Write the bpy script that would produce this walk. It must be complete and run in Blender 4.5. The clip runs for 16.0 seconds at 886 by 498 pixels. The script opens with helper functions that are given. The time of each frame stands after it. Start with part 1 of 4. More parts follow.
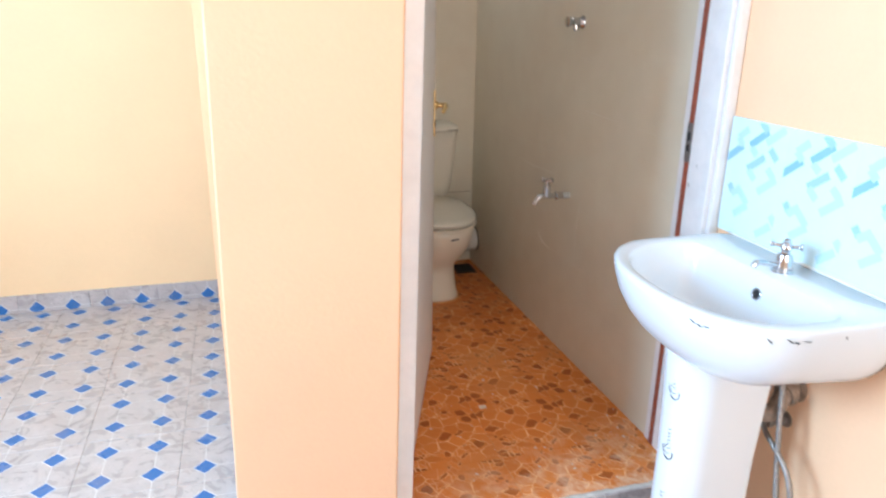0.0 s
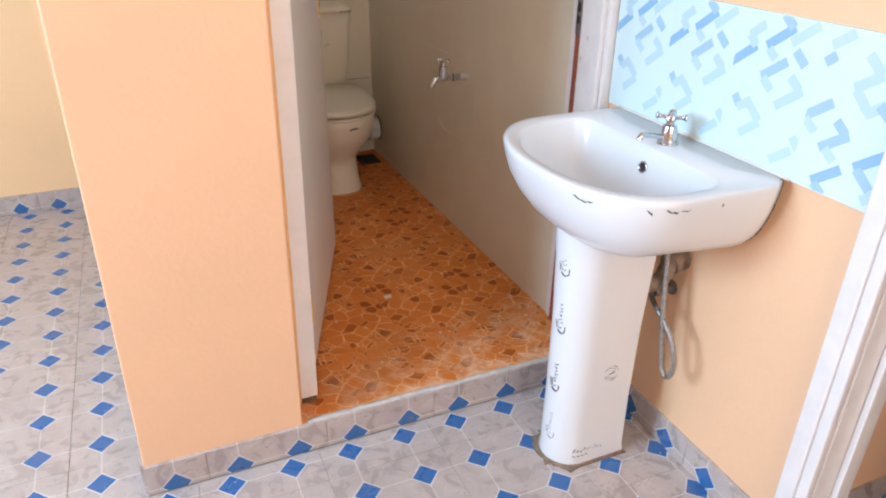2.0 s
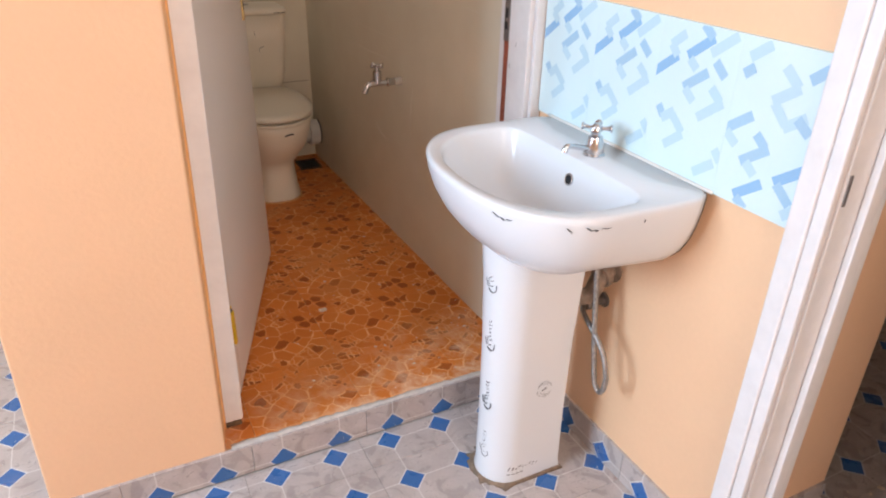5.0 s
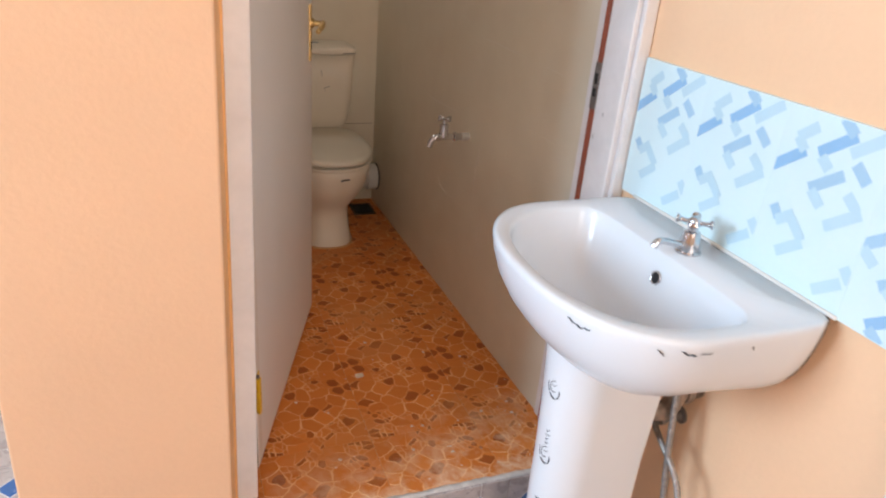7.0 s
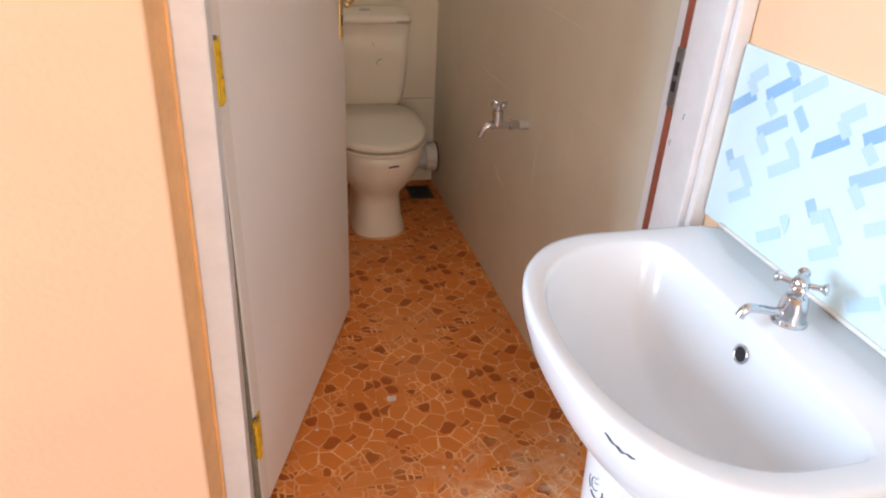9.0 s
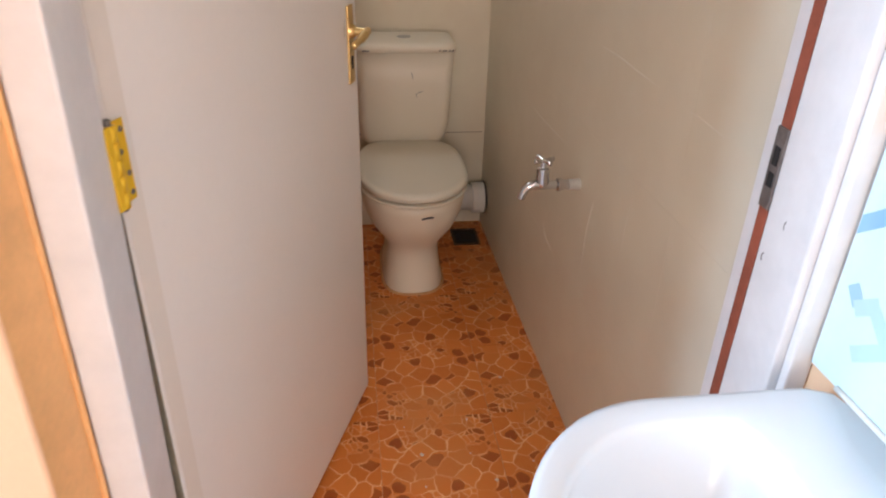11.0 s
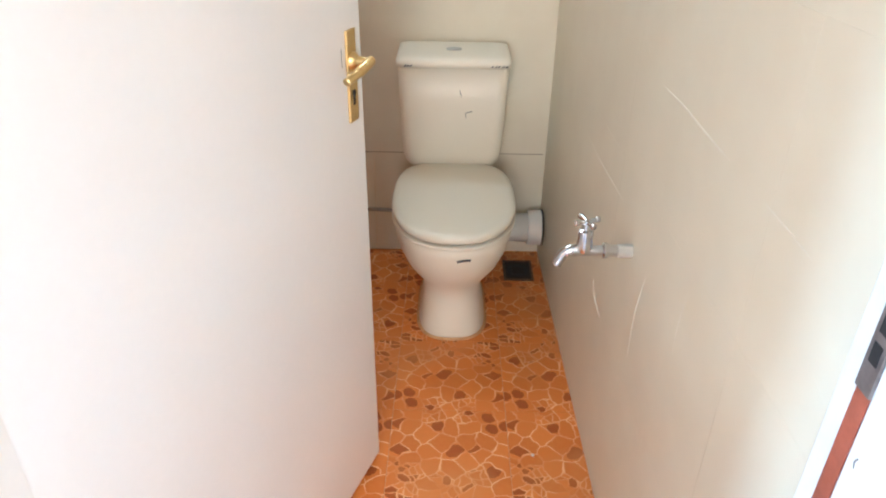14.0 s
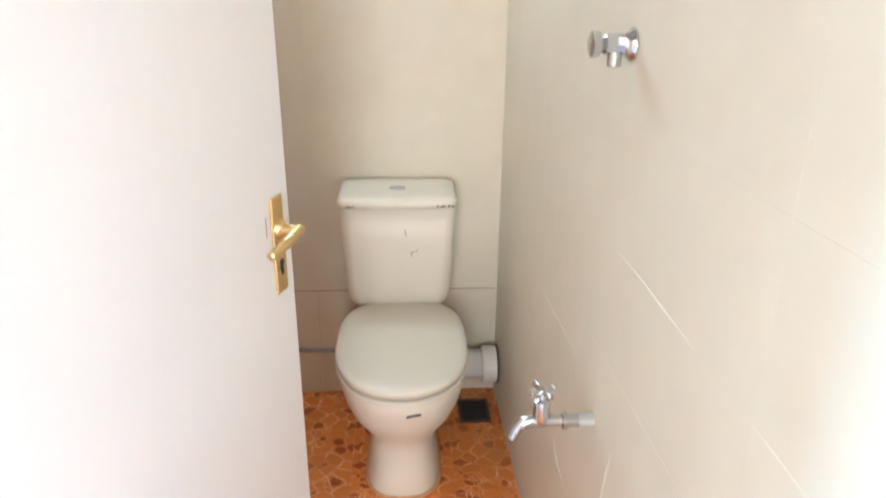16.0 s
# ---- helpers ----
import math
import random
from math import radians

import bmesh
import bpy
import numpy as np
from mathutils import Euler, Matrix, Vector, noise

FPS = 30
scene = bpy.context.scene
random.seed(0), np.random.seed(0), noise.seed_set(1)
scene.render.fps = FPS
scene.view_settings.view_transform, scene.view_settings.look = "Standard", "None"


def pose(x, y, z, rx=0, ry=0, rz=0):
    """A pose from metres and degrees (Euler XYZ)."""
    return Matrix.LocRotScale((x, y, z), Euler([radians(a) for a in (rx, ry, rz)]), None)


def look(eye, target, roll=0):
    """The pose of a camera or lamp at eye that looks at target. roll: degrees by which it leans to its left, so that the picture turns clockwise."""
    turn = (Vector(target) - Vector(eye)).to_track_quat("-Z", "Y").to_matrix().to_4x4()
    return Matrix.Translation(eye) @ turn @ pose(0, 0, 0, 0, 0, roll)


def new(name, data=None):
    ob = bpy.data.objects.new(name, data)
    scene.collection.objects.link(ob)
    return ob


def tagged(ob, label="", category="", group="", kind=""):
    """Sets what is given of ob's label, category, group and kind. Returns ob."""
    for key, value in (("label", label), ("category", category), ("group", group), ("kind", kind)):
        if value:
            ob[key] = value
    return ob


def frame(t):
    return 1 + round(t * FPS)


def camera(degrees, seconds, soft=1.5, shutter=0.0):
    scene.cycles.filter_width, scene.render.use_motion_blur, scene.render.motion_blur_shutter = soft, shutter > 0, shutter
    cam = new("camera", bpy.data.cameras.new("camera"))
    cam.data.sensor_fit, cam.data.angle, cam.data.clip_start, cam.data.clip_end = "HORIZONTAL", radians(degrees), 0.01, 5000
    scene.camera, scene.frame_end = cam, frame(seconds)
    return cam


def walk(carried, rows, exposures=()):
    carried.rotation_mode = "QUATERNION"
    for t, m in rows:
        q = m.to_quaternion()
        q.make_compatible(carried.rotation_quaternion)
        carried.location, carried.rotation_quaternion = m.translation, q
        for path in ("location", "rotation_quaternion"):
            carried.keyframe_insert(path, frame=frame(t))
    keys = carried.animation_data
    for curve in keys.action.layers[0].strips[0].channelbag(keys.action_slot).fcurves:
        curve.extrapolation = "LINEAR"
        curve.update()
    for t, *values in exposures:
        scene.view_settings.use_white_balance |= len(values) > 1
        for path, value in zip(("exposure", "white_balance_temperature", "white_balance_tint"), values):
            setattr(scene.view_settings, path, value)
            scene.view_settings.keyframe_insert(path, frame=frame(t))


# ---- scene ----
cam = camera(65.2, 16.0, soft=2.0, shutter=0.5)
PATH = [
    (0, (0.0340, -0.0110, 1.4232), (0.5235, 1.6615, 0.8326), 1),
    (0.5, (0.0414, -0.0138, 1.4278), (0.6192, 1.5953, 0.7480), 1.1),
    (1, (0.0718, -0.0083, 1.4168), (0.6826, 1.5576, 0.6679), 2),
    (1.5, (0.1003, -0.0037, 1.4012), (0.7167, 1.5263, 0.5842), 0.9),
    (2, (0.1242, 0.0092, 1.3920), (0.7746, 1.5060, 0.5410), 0.6),
    (2.5, (0.1251, 0.0018, 1.3929), (0.7986, 1.4803, 0.5290), 0.5),
    (3, (0.1546, 0.0101, 1.3892), (0.8482, 1.4656, 0.5032), 0.4),
    (3.5, (0.1702, 0.0147, 1.3920), (0.9062, 1.4518, 0.5088), 0.7),
    (5.8, (0.2723, 0.0911, 1.4076), (0.9890, 1.5769, 0.5925), 1.9),
    (6, (0.2769, 0.1076, 1.4039), (0.9678, 1.6155, 0.6090), 2.6),
    (6.5, (0.2806, 0.1610, 1.4067), (0.9439, 1.6864, 0.6182), 3.1),
    (7, (0.3027, 0.2548, 1.3993), (0.9430, 1.7986, 0.6311), 5),
    (7.5, (0.3137, 0.3432, 1.4113), (0.8970, 1.8970, 0.6182), 4.5),
    (8, (0.3652, 0.4269, 1.4058), (0.9393, 1.9504, 0.5474), 3.4),
    (8.2, (0.3928, 0.4554, 1.4094), (0.9476, 1.9844, 0.5483), 3.2),
    (10.3, (0.6753, 0.7388, 1.4076), (0.9034, 2.3120, 0.4821), 3.2),
    (10.5, (0.6790, 0.7894, 1.4021), (0.9108, 2.3819, 0.5115), 3.2),
    (11, (0.7112, 0.9034, 1.4177), (0.9356, 2.5024, 0.5364), 1.6),
    (11.5, (0.7406, 0.9936, 1.4140), (0.9954, 2.5548, 0.4756), 1.3),
    (12, (0.7848, 1.0580, 1.4306), (0.9476, 2.6597, 0.5400), 1.7),
    (12.5, (0.8188, 1.0939, 1.4416), (0.9366, 2.7039, 0.5584), 1.5),
    (13, (0.8556, 1.1445, 1.4380), (0.8952, 2.7471, 0.5354), 1.3),
    (13.5, (0.8722, 1.1813, 1.4315), (0.8630, 2.7683, 0.5005), 0.7),
    (14, (0.8896, 1.2172, 1.4334), (0.8786, 2.8134, 0.5180), 0.8),
    (14.5, (0.9025, 1.2448, 1.4407), (0.8942, 2.8612, 0.5612), 0.3),
    (15, (0.9126, 1.2954, 1.4453), (0.9154, 2.9578, 0.6569), 0.9),
    (15.5, (0.9209, 1.3377, 1.4527), (1.0083, 3.0167, 0.7038), 2.1),
    (16, (0.9190, 1.3730, 1.4900), (1.0290, 3.2200, 0.7700), 0.5),
]
EXPOSURES = [(0.0, -0.05, 5350, 5), (1.0, -0.50, 5550, 7), (2.0, -0.41, 6050, 13), (3.5, -0.43, 6400, 18), (7.0, -0.55, 6250, 14), (8.0, -0.49, 6250, 14), (10.5, 0.0, 6250, 20), (11.0, -0.02, 5850, 13), (11.5, 0.35, 5500, 7), (12.5, 0.48, 5200, 3.5), (13.5, 0.86, 5050, 1.5), (14.5, 1.08, 4930, 0.5), (16.0, 1.22, 4850, 0.5)]
# lamp powers; SOUTH drives an added fill light
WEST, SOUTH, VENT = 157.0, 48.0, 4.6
walk(cam, [(t, look(eye, target, roll)) for t, eye, target, roll in PATH], EXPOSURES)

# ---- light ----
world = bpy.data.worlds.new("sky")
scene.world = world
world.use_nodes = True
wn = world.node_tree
sky = wn.nodes.new("ShaderNodeTexSky")
sky.sky_type = "NISHITA"
sky.sun_disc = False
sky.sun_elevation, sky.sun_rotation = radians(50), radians(200)
wn.links.new(sky.outputs[0], wn.nodes["Background"].inputs["Color"])
wn.nodes["Background"].inputs["Strength"].default_value = 0.12


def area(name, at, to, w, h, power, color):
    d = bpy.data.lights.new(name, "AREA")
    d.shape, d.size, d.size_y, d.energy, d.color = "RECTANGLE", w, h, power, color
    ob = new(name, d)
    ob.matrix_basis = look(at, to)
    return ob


area("window_daylight_west", (-2.28, 0.98, 1.78), (0, 0.98, 1.5), 1.2, 1.2, WEST, (0.62, 0.84, 1.0))
# fill light added behind the camera to brighten door and partition; no known source
area("fill_light_south", (0.55, -1.68, 1.6), (0.7, 1.5, 1.2), 1.0, 1.1, SOUTH, (1.0, 0.83, 0.65))
area("window_daylight_toilet", (0.55, 3.53, 2.2), (0.7, 2.4, 1.0), 0.5, 0.36, VENT, (0.97, 1.0, 0.93))


# ---- materials ----
def mat(name, color=(0.8, 0.8, 0.8), rough=0.5, metal=0.0, vary=0.06, scale=6.0, bump=0.02, bump_scale=120.0, coat=0.0):
    """A painted, glazed or metal surface with soft blotches, fine grain and slight relief."""
    m = bpy.data.materials.new(name)
    m.use_nodes = True
    n, l = m.node_tree.nodes, m.node_tree.links
    b = n["Principled BSDF"]
    tc = n.new("ShaderNodeTexCoord")
    big = n.new("ShaderNodeTexNoise")
    big.inputs["Scale"].default_value, big.inputs["Detail"].default_value = scale, 4
    fine = n.new("ShaderNodeTexNoise")
    fine.inputs["Scale"].default_value, fine.inputs["Detail"].default_value = bump_scale, 3
    l.new(tc.outputs["Object"], big.inputs["Vector"])
    l.new(tc.outputs["Object"], fine.inputs["Vector"])
    add = n.new("ShaderNodeMath")
    add.operation = "MULTIPLY_ADD"
    l.new(fine.outputs["Fac"], add.inputs[0])
    add.inputs[1].default_value = 0.35
    l.new(big.outputs["Fac"], add.inputs[2])
    ramp = n.new("ShaderNodeValToRGB")
    ramp.color_ramp.elements[0].position, ramp.color_ramp.elements[1].position = 0.4, 0.95
    ramp.color_ramp.elements[0].color = (*[c * (1 - vary) for c in color], 1)
    ramp.color_ramp.elements[1].color = (*[min(1, c * (1 + vary * 0.6)) for c in color], 1)
    l.new(add.outputs[0], ramp.inputs["Fac"])
    l.new(ramp.outputs["Color"], b.inputs["Base Color"])
    rr = n.new("ShaderNodeMapRange")
    rr.inputs["To Min"].default_value, rr.inputs["To Max"].default_value = max(0.02, rough - 0.06), min(1, rough + 0.08)
    l.new(big.outputs["Fac"], rr.inputs["Value"])
    l.new(rr.outputs[0], b.inputs["Roughness"])
    b.inputs["Metallic"].default_value = metal
    b.inputs["Coat Weight"].default_value = coat
    if bump:
        bp = n.new("ShaderNodeBump")
        bp.inputs["Strength"].default_value, bp.inputs["Distance"].default_value = min(1, bump * 10), 0.002
        l.new(fine.outputs["Fac"], bp.inputs["Height"])
        l.new(bp.outputs["Normal"], b.inputs["Normal"])
    return m


def op(n, l, kind, a, b=None, c=None):
    q = n.new("ShaderNodeMath")
    q.operation = kind
    for i, v in enumerate((a, b, c)):
        if v is None:
            continue
        if isinstance(v, (int, float)):
            q.inputs[i].default_value = v
        else:
            l.new(v, q.inputs[i])
    return q.outputs[0]


def mix(n, l, fac, a, b):
    q = n.new("ShaderNodeMix")
    q.data_type = "RGBA"
    for sock, v in ((q.inputs["Factor"], fac), (q.inputs["A"], a), (q.inputs["B"], b)):
        if isinstance(v, tuple):
            sock.default_value = (*v, 1)
        elif isinstance(v, (int, float)):
            sock.default_value = v
        else:
            l.new(v, sock)
    return q.outputs["Result"]


def start(name, rough):
    m = bpy.data.materials.new(name)
    m.use_nodes = True
    n, l = m.node_tree.nodes, m.node_tree.links
    b = n["Principled BSDF"]
    b.inputs["Roughness"].default_value = rough
    return m, n, l, b


def octagon_tile():
    """Grey marbled ceramic with blue corner squares and pale octagon lines."""
    m, n, l, b = start("octagon_tile", 0.28)
    tc = n.new("ShaderNodeTexCoord")
    info = n.new("ShaderNodeObjectInfo")
    sep = n.new("ShaderNodeSeparateXYZ")
    l.new(tc.outputs["Object"], sep.inputs[0])
    ax = op(n, l, "ABSOLUTE", op(n, l, "SUBTRACT", op(n, l, "ABSOLUTE", sep.outputs[0]), 0.08))
    ay = op(n, l, "ABSOLUTE", op(n, l, "SUBTRACT", op(n, l, "ABSOLUTE", sep.outputs[1]), 0.08))
    dist = op(n, l, "ADD", ax, ay)
    blue = op(n, l, "LESS_THAN", dist, 0.0365)
    rim = op(n, l, "LESS_THAN", dist, 0.0412)
    line = op(n, l, "LESS_THAN", op(n, l, "MINIMUM", ax, ay), 0.0017)
    shift = n.new("ShaderNodeVectorMath")
    shift.operation = "ADD"
    l.new(tc.outputs["Object"], shift.inputs[0])
    sc = n.new("ShaderNodeVectorMath")
    sc.operation = "SCALE"
    sc.inputs[0].default_value = (7.0, 3.0, 0.0)
    l.new(info.outputs["Random"], sc.inputs["Scale"])
    l.new(sc.outputs[0], shift.inputs[1])
    cloud = n.new("ShaderNodeTexNoise")
    cloud.inputs["Scale"].default_value, cloud.inputs["Detail"].default_value, cloud.inputs["Distortion"].default_value = 14, 6, 1.2
    l.new(shift.outputs[0], cloud.inputs["Vector"])
    grain = n.new("ShaderNodeTexNoise")
    grain.inputs["Scale"].default_value, grain.inputs["Detail"].default_value = 160, 2
    l.new(tc.outputs["Object"], grain.inputs["Vector"])
    ramp = n.new("ShaderNodeValToRGB")
    e = ramp.color_ramp.elements
    e[0].position, e[0].color = 0.34, (0.400, 0.345, 0.330, 1)
    e[1].position, e[1].color = 0.66, (0.520, 0.458, 0.438, 1)
    l.new(op(n, l, "MULTIPLY_ADD", op(n, l, "SUBTRACT", grain.outputs["Fac"], 0.5), 0.25, cloud.outputs["Fac"]), ramp.inputs["Fac"])
    # short dark marbling strokes
    thread = n.new("ShaderNodeTexNoise")
    thread.inputs["Scale"].default_value, thread.inputs["Detail"].default_value, thread.inputs["Distortion"].default_value = 26, 2, 0.6
    stretch = n.new("ShaderNodeVectorMath")
    stretch.operation = "MULTIPLY"
    stretch.inputs[1].default_value = (0.55, 1.5, 1)
    l.new(shift.outputs[0], stretch.inputs[0])
    l.new(stretch.outputs[0], thread.inputs["Vector"])
    mark = op(n, l, "LESS_THAN", op(n, l, "ABSOLUTE", op(n, l, "SUBTRACT", thread.outputs["Fac"], 0.5)), 0.008)
    mark = op(n, l, "MULTIPLY", mark, op(n, l, "GREATER_THAN", cloud.outputs["Fac"], 0.56))
    streaked = mix(n, l, op(n, l, "MULTIPLY", mark, 0.45), ramp.outputs["Color"], (0.17, 0.145, 0.135))
    base = mix(n, l, op(n, l, "MULTIPLY", line, 0.85), streaked, (0.66, 0.62, 0.60))
    base = mix(n, l, op(n, l, "MULTIPLY", rim, 0.9), base, (0.70, 0.68, 0.68))
    bl = mix(n, l, grain.outputs["Fac"], (0.026, 0.110, 0.32), (0.055, 0.170, 0.43))
    base = mix(n, l, blue, base, bl)
    where = n.new("ShaderNodeNewGeometry")
    grime = n.new("ShaderNodeTexNoise")
    grime.inputs["Scale"].default_value, grime.inputs["Detail"].default_value, grime.inputs["Roughness"].default_value = 5.5, 8, 0.7
    l.new(where.outputs["Position"], grime.inputs["Vector"])
    gm = n.new("ShaderNodeMapRange")
    gm.inputs["From Min"].default_value, gm.inputs["From Max"].default_value, gm.inputs["To Max"].default_value = 0.52, 0.72, 0.38
    l.new(grime.outputs["Fac"], gm.inputs["Value"])
    base = mix(n, l, gm.outputs[0], base, (0.27, 0.21, 0.18))
    fleck = n.new("ShaderNodeTexNoise")
    fleck.inputs["Scale"].default_value, fleck.inputs["Detail"].default_value = 85, 2
    l.new(where.outputs["Position"], fleck.inputs["Vector"])
    base = mix(n, l, op(n, l, "MULTIPLY", op(n, l, "GREATER_THAN", fleck.outputs["Fac"], 0.735), 0.7), base, (0.72, 0.69, 0.66))
    l.new(base, b.inputs["Base Color"])
    # dust and scuffs
    l.new(op(n, l, "MULTIPLY_ADD", cloud.outputs["Fac"], 0.35, 0.12), b.inputs["Roughness"])
    bp = n.new("ShaderNodeBump")
    bp.inputs["Strength"].default_value, bp.inputs["Distance"].default_value = 0.12, 0.001
    l.new(grain.outputs["Fac"], bp.inputs["Height"])
    l.new(bp.outputs["Normal"], b.inputs["Normal"])
    return m


def crazy_paving_tile():
    """Orange-brown ceramic printed with irregular stones: pale outlines, scattered dark stones."""
    m, n, l, b = start("crazy_paving_tile", 0.35)
    tc = n.new("ShaderNodeTexCoord")
    warp = n.new("ShaderNodeTexNoise")
    warp.inputs["Scale"].default_value, warp.inputs["Detail"].default_value = 16, 1
    l.new(tc.outputs["Object"], warp.inputs["Vector"])
    wv = n.new("ShaderNodeVectorMath")
    wv.operation = "MULTIPLY_ADD"
    l.new(warp.outputs["Color"], wv.inputs[0])
    wv.inputs[1].default_value = (0.035, 0.035, 0)
    l.new(tc.outputs["Object"], wv.inputs[2])
    ripple = n.new("ShaderNodeTexNoise")
    ripple.inputs["Scale"].default_value, ripple.inputs["Detail"].default_value = 48, 1
    l.new(tc.outputs["Object"], ripple.inputs["Vector"])
    wv2 = n.new("ShaderNodeVectorMath")
    wv2.operation = "MULTIPLY_ADD"
    l.new(ripple.outputs["Color"], wv2.inputs[0])
    wv2.inputs[1].default_value = (0.010, 0.010, 0)
    l.new(wv.outputs[0], wv2.inputs[2])
    wv = wv2
    def stones(scale, feature):
        v = n.new("ShaderNodeTexVoronoi")
        v.voronoi_dimensions, v.feature = "2D", feature
        v.inputs["Scale"].default_value, v.inputs["Randomness"].default_value = scale, 0.92
        l.new(wv.outputs[0], v.inputs["Vector"])
        if feature == "DISTANCE_TO_EDGE":
            return v.outputs["Distance"]
        c = n.new("ShaderNodeSeparateColor")
        l.new(v.outputs["Color"], c.inputs[0])
        return [*c.outputs, v.outputs["Distance"]]

    # large stones, some of them broken into small ones
    large, small = 21.0, 36.0
    lc, sc = stones(large, "F1"), stones(small, "F1")
    whole = op(n, l, "GREATER_THAN", lc[2], 0.15)
    le = op(n, l, "DIVIDE", stones(large, "DISTANCE_TO_EDGE"), large)
    se = op(n, l, "DIVIDE", stones(small, "DISTANCE_TO_EDGE"), small)
    gap = op(n, l, "MINIMUM", le, op(n, l, "ADD", se, whole))
    pick_tone = op(n, l, "ADD", op(n, l, "MULTIPLY", whole, lc[1]), op(n, l, "MULTIPLY", op(n, l, "SUBTRACT", 1.0, whole), sc[1]))
    pick_dark = op(n, l, "ADD", op(n, l, "MULTIPLY", whole, lc[0]), op(n, l, "MULTIPLY", op(n, l, "SUBTRACT", 1.0, whole), sc[0]))
    round_n = op(n, l, "LESS_THAN", op(n, l, "MULTIPLY", lc[3], whole), op(n, l, "MULTIPLY_ADD", lc[1], 0.18, 0.34))
    inside = op(n, l, "MULTIPLY", op(n, l, "MULTIPLY", op(n, l, "GREATER_THAN", pick_dark, 0.66), round_n), op(n, l, "GREATER_THAN", gap, 0.0028))
    grain = n.new("ShaderNodeTexNoise")
    grain.inputs["Scale"].default_value, grain.inputs["Detail"].default_value = 60, 5
    l.new(tc.outputs["Object"], grain.inputs["Vector"])
    stain = n.new("ShaderNodeTexNoise")
    geo = n.new("ShaderNodeNewGeometry")
    stain.inputs["Scale"].default_value, stain.inputs["Detail"].default_value = 4.5, 5
    l.new(geo.outputs["Position"], stain.inputs["Vector"])
    tone = mix(n, l, pick_tone, (0.60, 0.150, 0.022), (0.80, 0.250, 0.046))
    tone = mix(n, l, grain.outputs["Fac"], tone, (0.67, 0.222, 0.040))
    lr = n.new("ShaderNodeMapRange")
    lr.inputs["From Min"].default_value, lr.inputs["From Max"].default_value = 0.0006, 0.0024
    lr.inputs["To Min"].default_value, lr.inputs["To Max"].default_value = 1.0, 0.0
    l.new(gap, lr.inputs["Value"])
    # the outlines fade out in patches
    fade_n = n.new("ShaderNodeTexNoise")
    fade_n.inputs["Scale"].default_value, fade_n.inputs["Detail"].default_value = 11, 3
    l.new(tc.outputs["Object"], fade_n.inputs["Vector"])
    fr = n.new("ShaderNodeMapRange")
    fr.inputs["From Min"].default_value, fr.inputs["From Max"].default_value = 0.38, 0.6
    fr.inputs["To Min"].default_value, fr.inputs["To Max"].default_value = 0.08, 0.92
    l.new(fade_n.outputs["Fac"], fr.inputs["Value"])
    tone = mix(n, l, op(n, l, "MULTIPLY", lr.outputs[0], fr.outputs[0]), tone, (0.95, 0.60, 0.30))
    stone = mix(n, l, pick_tone, (0.29, 0.058, 0.008), (0.44, 0.105, 0.016))
    stone = mix(n, l, op(n, l, "MULTIPLY", grain.outputs["Fac"], 0.5), stone, (0.46, 0.125, 0.02))
    tone = mix(n, l, inside, tone, stone)
    sr = n.new("ShaderNodeMapRange")
    sr.inputs["From Min"].default_value, sr.inputs["From Max"].default_value = 0.5, 0.72
    sr.inputs["To Max"].default_value = 0.5
    l.new(stain.outputs["Fac"], sr.inputs["Value"])
    tone = mix(n, l, sr.outputs[0], tone, (0.62, 0.27, 0.09))
    # plaster dust trodden in beside the threshold
    spread = n.new("ShaderNodeSeparateXYZ")
    l.new(geo.outputs["Position"], spread.inputs[0])
    near = n.new("ShaderNodeMapRange")
    near.inputs["From Min"].default_value, near.inputs["From Max"].default_value = 1.62, 1.2
    l.new(op(n, l, "SUBTRACT", spread.outputs[1], op(n, l, "MULTIPLY", spread.outputs[0], 0.25)), near.inputs["Value"])
    puff = n.new("ShaderNodeMapRange")
    puff.inputs["From Min"].default_value, puff.inputs["From Max"].default_value = 0.45, 0.62
    puff.inputs["To Max"].default_value = 0.85
    powder = n.new("ShaderNodeTexNoise")
    powder.inputs["Scale"].default_value, powder.inputs["Detail"].default_value = 13, 7
    powder.inputs["Roughness"].default_value = 0.68
    l.new(geo.outputs["Position"], powder.inputs["Vector"])
    l.new(powder.outputs["Fac"], puff.inputs["Value"])
    tone = mix(n, l, op(n, l, "MULTIPLY", near.outputs[0], puff.outputs[0]), tone, (0.84, 0.62, 0.43))
    l.new(tone, b.inputs["Base Color"])
    b.inputs["Specular IOR Level"].default_value = 0.3
    l.new(op(n, l, "MULTIPLY_ADD", stain.outputs["Fac"], 0.4, 0.3), b.inputs["Roughness"])
    bp = n.new("ShaderNodeBump")
    bp.inputs["Strength"].default_value, bp.inputs["Distance"].default_value = 0.25, 0.001
    l.new(op(n, l, "ADD", lr.outputs[0], grain.outputs["Fac"]), bp.inputs["Height"])
    l.new(bp.outputs["Normal"], b.inputs["Normal"])
    return m


